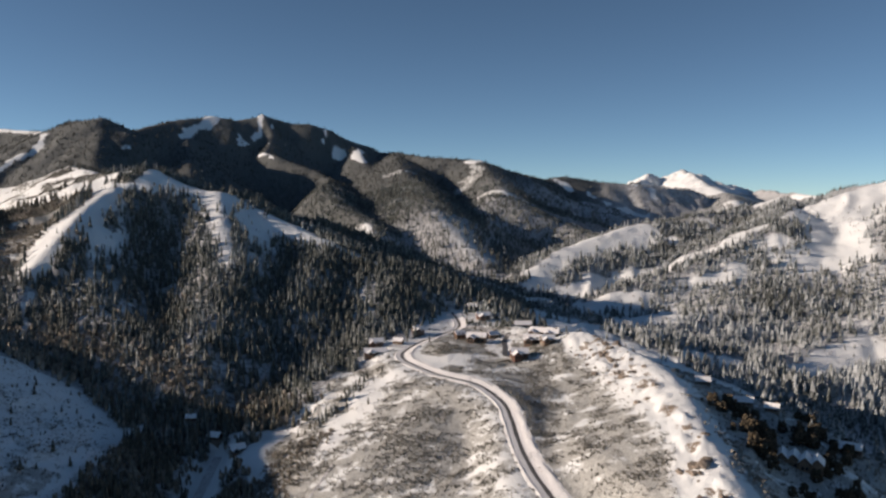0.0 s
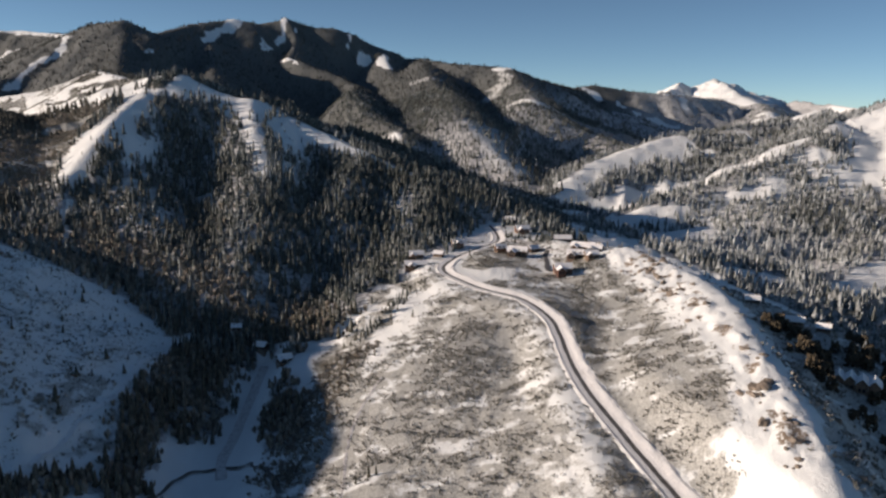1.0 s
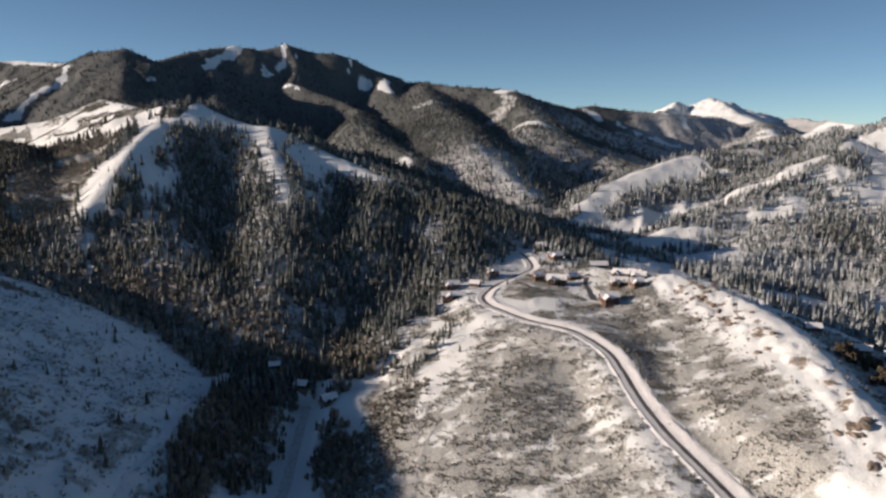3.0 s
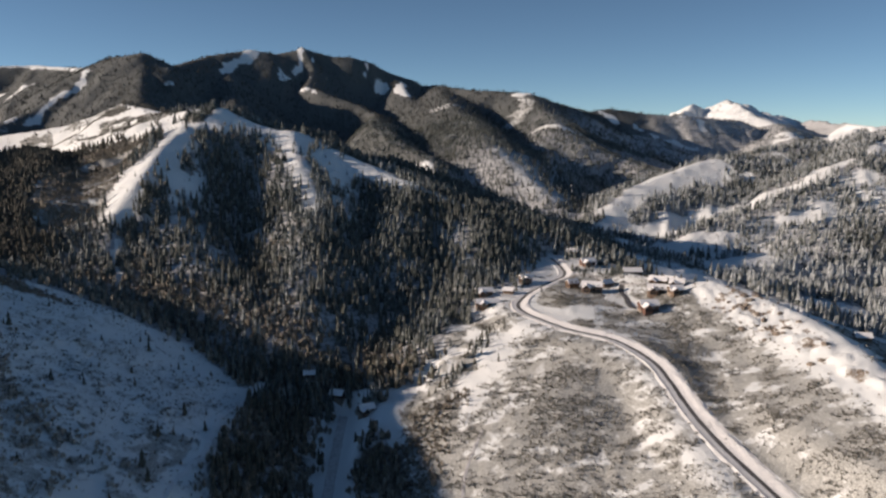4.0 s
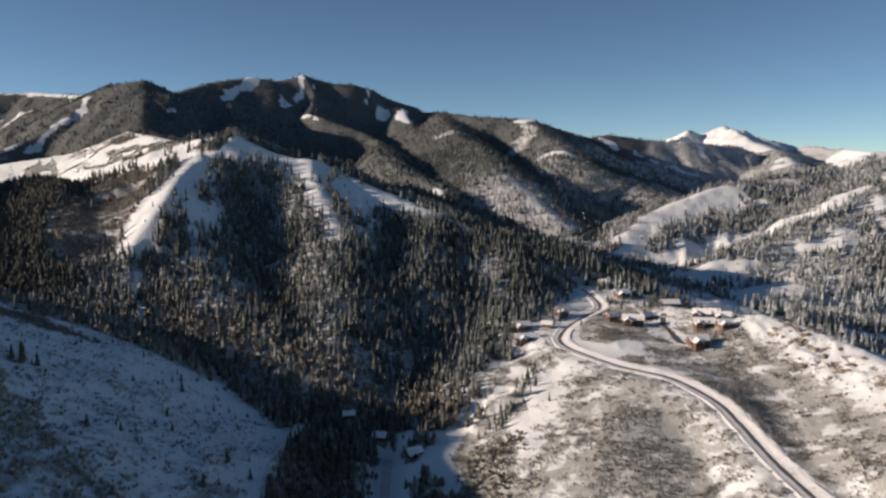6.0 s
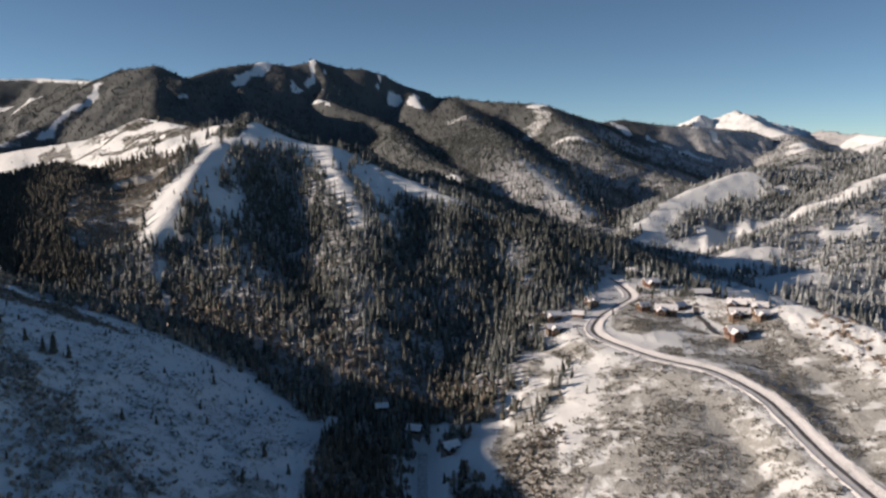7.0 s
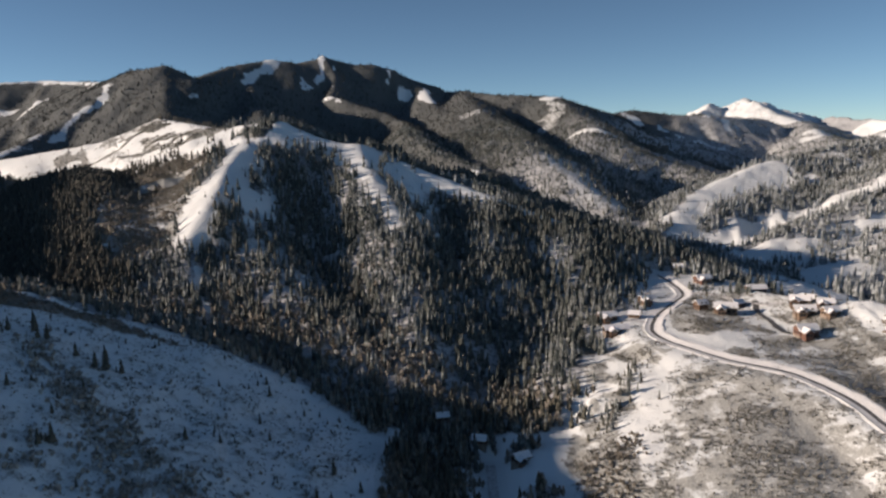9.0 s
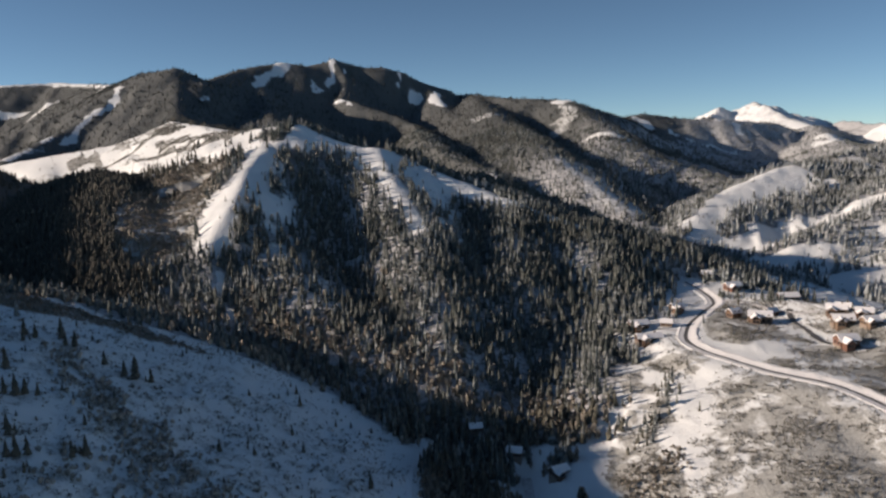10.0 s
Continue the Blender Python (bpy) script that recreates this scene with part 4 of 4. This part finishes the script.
def house(x, y, turn, w, d, eave, wall, label, wing=0.0, porch=False, rise=None):
    """A mountain house on a stone base: gabled body, snowy roof, windows, door, chimney, and a cross wing."""
    root = new("house")
    w, d, eave, wing = w * 0.8, d * 0.8, eave * 0.86, wing * 0.8
    rise = rise or d * 0.32
    c, s = math.cos(radians(turn)), math.sin(radians(turn))
    corners = [(x + c * u - s * v, y + s * u + c * v) for u in (-w / 2, 0, w / 2) for v in (-d / 2, 0, d / 2)]
    hs = height(np.array([q[0] for q in corners]), np.array([q[1] for q in corners]))
    z = float(np.median(hs))
    low = float(hs.min()) - z - 0.8
    root.matrix_world = pose(x, y, z, 0, 0, turn)
    part("foundation", block(-w / 2 - 0.12, w / 2 + 0.12, -d / 2 - 0.12, d / 2 + 0.12, low, 0.7), STONE, root, "rough stone base")
    part("wall", gabled(w, d, 0.7, eave, rise), wall, root)
    roof(w, d, eave, rise, root)
    n = max(2, int(w / 3.2))
    for k in range(1 if eave < 4 else 2):
        for side in (-1, 1):
            windows(root, w * 0.92, side * d / 2, 1.5 + 2.7 * k, n, 1.3, 1.3)
    for side in (-1, 1):
        m = pose(0, 0, 0, 0, 0, 90)
        windows(root, d * 0.8, side * w / 2, 1.5, max(2, int(d / 3.5)), 1.3, 1.4, m)
    part("door", block(w * 0.12, w * 0.12 + 1.1, -d / 2 - 0.07, -d / 2 + 0.05, 0.72, 2.85), TRIM, root, "dark wooden door")
    part("chimney", block(w * 0.22, w * 0.22 + 1.2, d * 0.12, d * 0.12 + 1.0, eave * 0.6, eave + rise + 1.3), STONE, root, "stone chimney")
    if wing:
        m = pose(-w * 0.22, -d / 2 - wing / 2 + 1.0, 0, 0, 0, 90)
        ww = part("wing", gabled(wing + 2.0, d * 0.62, low, eave * 0.92, rise * 0.66), wall, root)
        ww.matrix_local = m
        roof(wing + 2.0, d * 0.62, eave * 0.92, rise * 0.66, root, m)
        for k in range(1 if eave < 4 else 2):
            f = pose(-w * 0.22, -d / 2 - wing, 0)
            windows(root, d * 0.5, 0, 1.4 + 2.5 * k, 2, 1.4, 1.4, f)
    if porch:
        part("deck", block(-w * 0.1, w * 0.48, -d / 2 - 3.0, -d / 2 - 0.13, 0.35, 0.62), TRIM, root, "dark wooden deck")
        for i in range(4):
            px = -w * 0.08 + i * w * 0.18
            part("post", block(px - 0.14, px + 0.14, -d / 2 - 2.9, -d / 2 - 2.62, low, 0.35), TRIM, root)
    return tagged(root, label, "house", "mountain houses")


# ---- the village on the knoll ----
def village():
    brown, red, tan = "brown log house with a snowy gable roof", "red-brown board house with a snowy roof", "tan stucco house with a snowy roof"
    house(-52, 589, 12, 15, 8, 4.6, LOG_WALL, brown + " above the forest edge", 5)
    house(-50, 567, 8, 20, 8, 3.2, LOG_WALL, "long low brown log house with a snowy roof", 5, True)
    house(-34, 588, -20, 9, 6.5, 3.0, LOG_WALL, "small dark log garage under snow")
    house(-20, 618, 20, 10, 8.5, 5.2, LOG_WALL, "tall " + brown + " beside the road", 4)
    house(26, 588, -14, 18, 10, 5.4, TAN_WALL, "large " + tan + " and cross gable", 7, True)
    house(13, 599, 20, 9, 8, 4.8, LOG_WALL, brown + " by the junction", 0)
    house(67, 646, 0, 17, 9, 4.2, TAN_WALL, tan + " behind the lane")
    house(52, 525, 6, 14, 10, 4.6, RED_WALL, red + " on the open snow", 6, True)
    house(72, 582, -25, 15, 9, 4.4, LOG_WALL, brown + " below the rocks", 5)
    house(65, 558, -10, 15, 9.5, 4.8, TAN_WALL, tan + " and stone base", 5, True)
    house(35, 670, 15, 14, 9, 4.2, RED_WALL, red + " under the firs", 4)
    house(27, 706, -8, 11, 8, 4.2, LOG_WALL, brown + " at the forest's edge")
    house(80, 563, -18, 12, 8, 4.0, LOG_WALL, brown + " and a low wing", 4)
    house(74, 543, 8, 11, 8, 4.2, TAN_WALL, "small " + tan, 3)
    house(39, 603, 28, 10, 7, 3.6, LOG_WALL, "small " + brown + " by the lane")
    house(86, 602, -30, 12, 8, 3.6, LOG_WALL, "low " + brown)
    # on the shaded bench behind the knoll
    house(172, 442, -24, 17, 7.5, 3.2, TAN_WALL, "long tan lodge with a snowy roof on the ridge edge")
    house(187, 434, -30, 9, 7, 3.0, LOG_WALL, brown + " in the shade")
    house(157, 463, -10, 10, 7, 3.0, LOG_WALL, brown + " on the ridge edge")
    house(212, 396, -35, 13, 8, 4.2, LOG_WALL, brown + " on the shaded slope", 4)
    house(196, 308, -25, 12, 9, 4.6, TAN_WALL, tan + " among junipers", 4)
    # on the valley floor
    house(-120, 444, 30, 10, 7, 3.4, LOG_WALL, "dark log cabin with a snowy roof in the shade", 3)
    house(-140, 468, -15, 9, 7, 3.2, LOG_WALL, "small log cabin with a snowy roof in the valley")
    house(-160, 486, 10, 8, 6, 3.0, LOG_WALL, "small dark cabin under snowy firs")


def row_house():
    """A row of stepped gables on the shaded bench."""
    root = new("row_house")
    x, y = 165, 352
    z = float(height(np.array([x]), np.array([y]))[0])
    root.matrix_world = pose(x, y, z, 0, 0, -28)
    for i in range(4):
        m = pose(-7.5 + 5 * i, (i % 2) * 1.2, -0.5 * i, 0, 0, 90)
        wall = part("wall", gabled(9, 4.8, -3, 5.0, 2.2), TAN_WALL, root)
        wall.matrix_local = m
        roof(9, 4.8, 5.0, 2.2, root, m)
        windows(root, 3.6, 0, 1.6, 2, 1.0, 1.3, pose(-7.5 + 5 * i, (i % 2) * 1.2 - 4.5, -0.5 * i))
    return tagged(root, "row of four stepped gables under bright snow", "house", "mountain houses")


# ---- roads ----
def ribbon(name, line, cuts, material, label, category, lift=0.0, kind="structure"):
    """A band along a line; cuts: offset to the right and height over the line."""
    p = np.array(line)
    t = np.gradient(p[:, :2], axis=0)
    t /= np.linalg.norm(t, axis=1)[:, None]
    side = np.stack([t[:, 1], -t[:, 0]], -1)
    i = np.arange(len(p))
    co = []
    for k, (off, up) in enumerate(cuts):
        wave = 0.0 if name == "road" else 0.35
        o = off + wave * fbm(i / 3.0 + 9.0 * k, i * 0 + 3.1 * k, 5, 3)
        u = up * (1 + wave * 1.4 * fbm(i / 2.3, i * 0 + 7.7 * k, 15, 3))
        co.append(np.concatenate([p[:, :2] + side * o[:, None], (p[:, 2] + lift + u)[:, None]], 1))
    co = np.stack(co, 1).reshape(-1, 3)
    n = len(cuts)
    a, b = np.meshgrid(np.arange(len(p) - 1), np.arange(n - 1), indexing="ij")
    faces = np.stack([a * n + b, a * n + b + 1, (a + 1) * n + b + 1, (a + 1) * n + b], -1).reshape(-1, 4)
    me = sheet(name, co, faces)
    me.materials.append(material)
    return tagged(new(name, me), label, category, kind=kind)


def on_land(pts, step, up=0.1):
    q = along(pts, step)
    q[:, 2] = height(q[:, 0], q[:, 1]) + up
    return q


def roads():
    ribbon("road", ROAD_LINE, [(-1.25, 0.0), (-0.4, 0.05), (0.4, 0.05), (1.25, 0.0)], ASPHALT, "wet dark road ploughed clear of snow", "road", 0.35)
    ribbon("road_shoulder", ROAD_LINE, [(-3.4, 0.06), (-2.4, 0.04), (-1.1, 0.0)], BANK, "packed snow on the road's edge", "road", 0.37)
    ribbon("road_shoulder", ROAD_LINE, [(1.1, 0.0), (2.2, 0.12), (3.6, 0.50), (5.2, 1.05), (6.4, 1.25), (7.4, 1.05)], BANK, "ploughed snow heaped against the cut bank", "snow bank", 0.37)
    ribbon("snow_bank", ROAD_LINE, [(-5.8, -0.4), (-4.8, 0.22), (-4.2, 0.28), (-3.4, 0.0)], BANK, "low ploughed snow bank along the road", "snow bank", 0.3)
    ribbon("valley_road", VALLEY_LINE, [(-2.6, -0.3), (-1.9, 0.2), (-1.3, 0.0), (1.3, 0.0), (1.9, 0.2), (2.6, -0.3)], SLUSH, "snow-packed lane on the valley floor", "road", 0.3)
    trail = TRAIL_LINE.copy()
    trail[:, 2] = height(trail[:, 0], trail[:, 1]) + 0.25
    ribbon("trail", trail, [(-0.8, -0.1), (0.0, 0.0), (0.8, -0.1)], SLUSH, "narrow trodden trail down the brushy slope", "trail")
    loop = on_land([(-143, 300, 0), (-142, 312, 0), (-141, 325, 0), (-136, 337, 0), (-126, 344, 0), (-115, 343, 0), (-106, 336, 0), (-97, 322, 0), (-90, 306, 0)], 1.5, 0.25)
    ribbon("loop_road", loop, [(-1.6, 0.0), (0.0, 0.05), (1.6, 0.0)], ASPHALT, "dark turning loop of the valley lane", "road")
    track = SLOPE_TRACK.copy()
    track[:, 2] = height(track[:, 0], track[:, 1]) + 0.2
    ribbon("snow_track", track, [(-2.0, -0.15), (-0.8, 0.0), (0.8, 0.0), (2.0, -0.15)], BANK, "untrodden snowy track along the foot of the slope", "track")
    lane = on_land([(13, 643, 0), (31, 634, 0), (45, 612, 0), (56, 596, 0), (66, 592, 0)], 1.5, 0.3)
    ribbon("lane", lane, [(-2.4, -0.2), (-1.8, 0.1), (1.8, 0.1), (2.4, -0.2)], SLUSH, "packed snow lane between the houses", "road")
    # dark strip put in for a walled, shaded bank; no known driveway
    drive = DARK_STRIP_LINE.copy()
    drive[:, 2] = height(drive[:, 0], drive[:, 1]) + 0.5
    ribbon("driveway", drive, [(-1.9, 0.0), (0.0, 0.05), (1.9, 0.0)], ASPHALT, "dark strip put in for the walled, shaded bank by the red house", "road")
    drive = on_land([(-27, 575, 0), (-36, 580, 0), (-44, 583, 0)], 1.5, 0.3)
    ribbon("driveway", drive, [(-1.5, 0.0), (0.0, 0.05), (1.5, 0.0)], SLUSH, "snowy driveway to the log houses", "road")


# ---- single trees ----
def solid(co, tri):
    bm = bmesh.new()
    v = [bm.verts.new(c) for c in co]
    for t in tri:
        bm.faces.new([v[i] for i in t])
    return bm


def trunk(height_m, radius):
    bm = bmesh.new()
    bmesh.ops.create_cone(bm, segments=6, radius1=radius, radius2=radius * 0.3, depth=height_m, matrix=Matrix.Translation((0, 0, height_m / 2 - 0.4)))
    return bm


def fir(seed):
    """A single fir, 1 m to be scaled: trunk and ragged crown."""
    root = new("fir_tree")
    co, tri = conifer(7, 9, seed, 0.20)
    part("trunk", trunk(0.9, 0.03), BARK, root, "brown bark")
    part("crown", solid(co, tri), FIR_GREEN, root)
    return tagged(root, "dark green fir standing alone in the snow", "tree", "single firs")


def juniper(seed):
    """A round dark juniper, 1 m to be scaled: short trunk, limbs and a crown of many small clumps."""
    rng = np.random.default_rng(seed)
    root = new("juniper_tree")
    part("trunk", trunk(0.6, 0.05), BARK, root, "brown bark")
    bm = bmesh.new()
    for k in range(70):
        a, q, z = rng.uniform(0, 6.28), 0.42 * rng.uniform(0.2, 1) ** 0.6, rng.uniform(0.12, 0.95)
        q *= 1 - 0.55 * max(0, z - 0.35)
        size = rng.uniform(0.07, 0.14)
        bmesh.ops.create_icosphere(bm, subdivisions=0 if k % 3 else 1, radius=size, matrix=Matrix.Translation((q * math.cos(a), q * math.sin(a), z)) @ Matrix.Diagonal((1, 1, rng.uniform(0.7, 1.4), 1)))
    for v in bm.verts:
        v.co += Vector(rng.uniform(-0.03, 0.03, 3))
    part("crown", bm, OLIVE, root)
    return tagged(root, "dark olive-brown juniper on the shaded slope", "tree", "junipers")


def plant(kind, places, rng):
    used = set()
    for x, y, h, wide in places:
        if near_line(np.array([x]), np.array([y]), ROAD_LINE, 30)[0][0] < 9:
            continue
        i = int(rng.integers(0, len(kind)))
        z = float(height(np.array([x]), np.array([y]))[0])
        m = pose(x, y, z - 0.1, rng.uniform(-2, 2), rng.uniform(-2, 2), rng.uniform(0, 360))
        ob = kind[i] if i not in used else copy_thing(kind[i], m)
        used.add(i)
        ob.matrix_basis = m @ Matrix.Diagonal((h * wide, h * wide, h, 1))


def single_trees():
    rng = np.random.default_rng(17)
    spots = []
    # the shaded slope: few, small, in loose groups along the draw
    draw_side = [(-365, 456, 12), (-378, 446, 9), (-372, 445, 8), (-374, 438, 6), (-355, 449, 9), (-358, 446, 7), (-337, 441, 8), (-325, 435, 9), (-320, 436, 13), (-314, 439, 8.5), (-361, 403, 10), (-343, 379, 10), (-341, 382, 8), (-337, 384, 6), (-347, 378, 8), (-329, 350, 9), (-320, 339, 9)]
    foot_side = [(-317, 341, 8), (-322, 337, 7), (-303, 354, 9), (-306, 350, 7), (-310, 352, 4.5), (-312, 372, 5), (-254, 478, 5.5), (-250, 468, 7), (-247, 437, 5), (-267, 393, 6.5), (-254, 399, 5), (-238, 420, 5), (-205, 400, 7.5), (-192, 392, 6), (-207, 372, 7), (-202, 342, 9), (-196, 333, 7)]
    spots += [(x, y, h, 1.15) for x, y, h in draw_side + foot_side]
    for _ in range(170):
        x, y = rng.uniform(-400, -185), rng.uniform(300, 500)
        if rng.random() < 0.75 and cover(np.array([x]), np.array([y]))[1][0] < 0.5:
            spots.append((x, y, rng.uniform(1.6, 4.6), rng.uniform(0.8, 1.2)))
    # along the knoll's edge above the valley
    for _ in range(46):
        s = rng.random()
        x, y = -82 + 34 * s + rng.normal(0, 4), 450 + 62 * s + rng.normal(0, 4)
        spots.append((x, y, rng.uniform(2.5, 6.5), 0.85))
    for x, y, h in ((-58, 300, 4.5), (-53, 304, 6), (-50, 304, 5), (-46, 470, 6), (-52, 484, 6.5), (-60, 475, 6)):
        spots.append((x, y, h, 0.8))
    # about the village
    for _ in range(46):
        x, y = rng.uniform(-60, 95), rng.uniform(575, 690)
        if strip(np.array([x]), np.array([y]), [(0, 615, 6), (50, 600, 30)])[0] < 0.3:
            spots.append((x, y, rng.uniform(3, 7), 0.9))
    plant([fir(s) for s in range(100, 105)], spots, rng)
    spots = []
    for cx, cy, n, r in ((152, 372, 12, 9), (146, 345, 8, 8), (200, 402, 12, 12), (192, 378, 10, 10), (176, 322, 8, 9), (150, 300, 6, 10), (140, 392, 5, 8), (206, 425, 8, 8), (168, 395, 8, 10), (160, 420, 6, 9), (185, 345, 6, 8)):
        for _ in range(n):
            spots.append((cx + rng.normal(0, r * 0.6), cy + rng.normal(0, r), rng.uniform(3.5, 7.5), rng.uniform(0.8, 1.1)))
    plant([juniper(s) for s in range(4)], spots, rng)


# ---- rocks on the knoll's crest ----
def boulder(seed):
    rng = np.random.default_rng(seed)
    bm = bmesh.new()
    bmesh.ops.create_icosphere(bm, subdivisions=2, radius=1.0)
    ph = rng.uniform(0, 9, 3)
    for v in bm.verts:
        n = v.co.normalized()
        k = 1 + 0.5 * noise.noise(Vector(ph) + n * 1.5) + 0.34 * noise.noise(Vector(ph) + n * 3.6)
        v.co = Vector((n.x * k * 1.2, n.y * k, n.z * k * 0.75))
        v.co.z = round(v.co.z * 3) / 3 * 0.5 + v.co.z * 0.5
    root = part("boulder", bm, ROCK)
    return tagged(root, "weathered brown boulder on the snowy crest", "rock", "boulders on the crest")


def rocks():
    rng = np.random.default_rng(23)
    kinds = [boulder(s) for s in range(5)]
    used = set()
    spots = [(104, 304, 3.0), (101, 306, 2.4), (107, 308, 2.2), (99, 301, 1.8)]
    for cx, cy, n, sx, sy in ((102, 303, 10, 3, 4), (99, 283, 9, 3, 6), (96, 258, 8, 4, 8), (111, 341, 5, 3, 6), (110, 455, 36, 6, 20), (104, 510, 52, 8, 18), (112, 400, 6, 5, 16)):
        spots += [(cx + rng.normal(0, sx), cy + rng.normal(0, sy), 0.45 + 1.9 * rng.random() ** 2.2) for _ in range(n)]
    for x, y, r in spots:
        i = int(rng.integers(0, 5))
        z = float(height(np.array([x]), np.array([y]))[0])
        m = pose(x, y, z - 0.12 * r, rng.uniform(-15, 15), rng.uniform(-15, 15), rng.uniform(0, 360))
        ob = kinds[i] if i not in used else copy_thing(kinds[i], m)
        used.add(i)
        ob.matrix_basis = m @ Matrix.Diagonal((r, r * rng.uniform(0.7, 1.2), r, 1))


roads()
village()
row_house()
single_trees()
rocks()
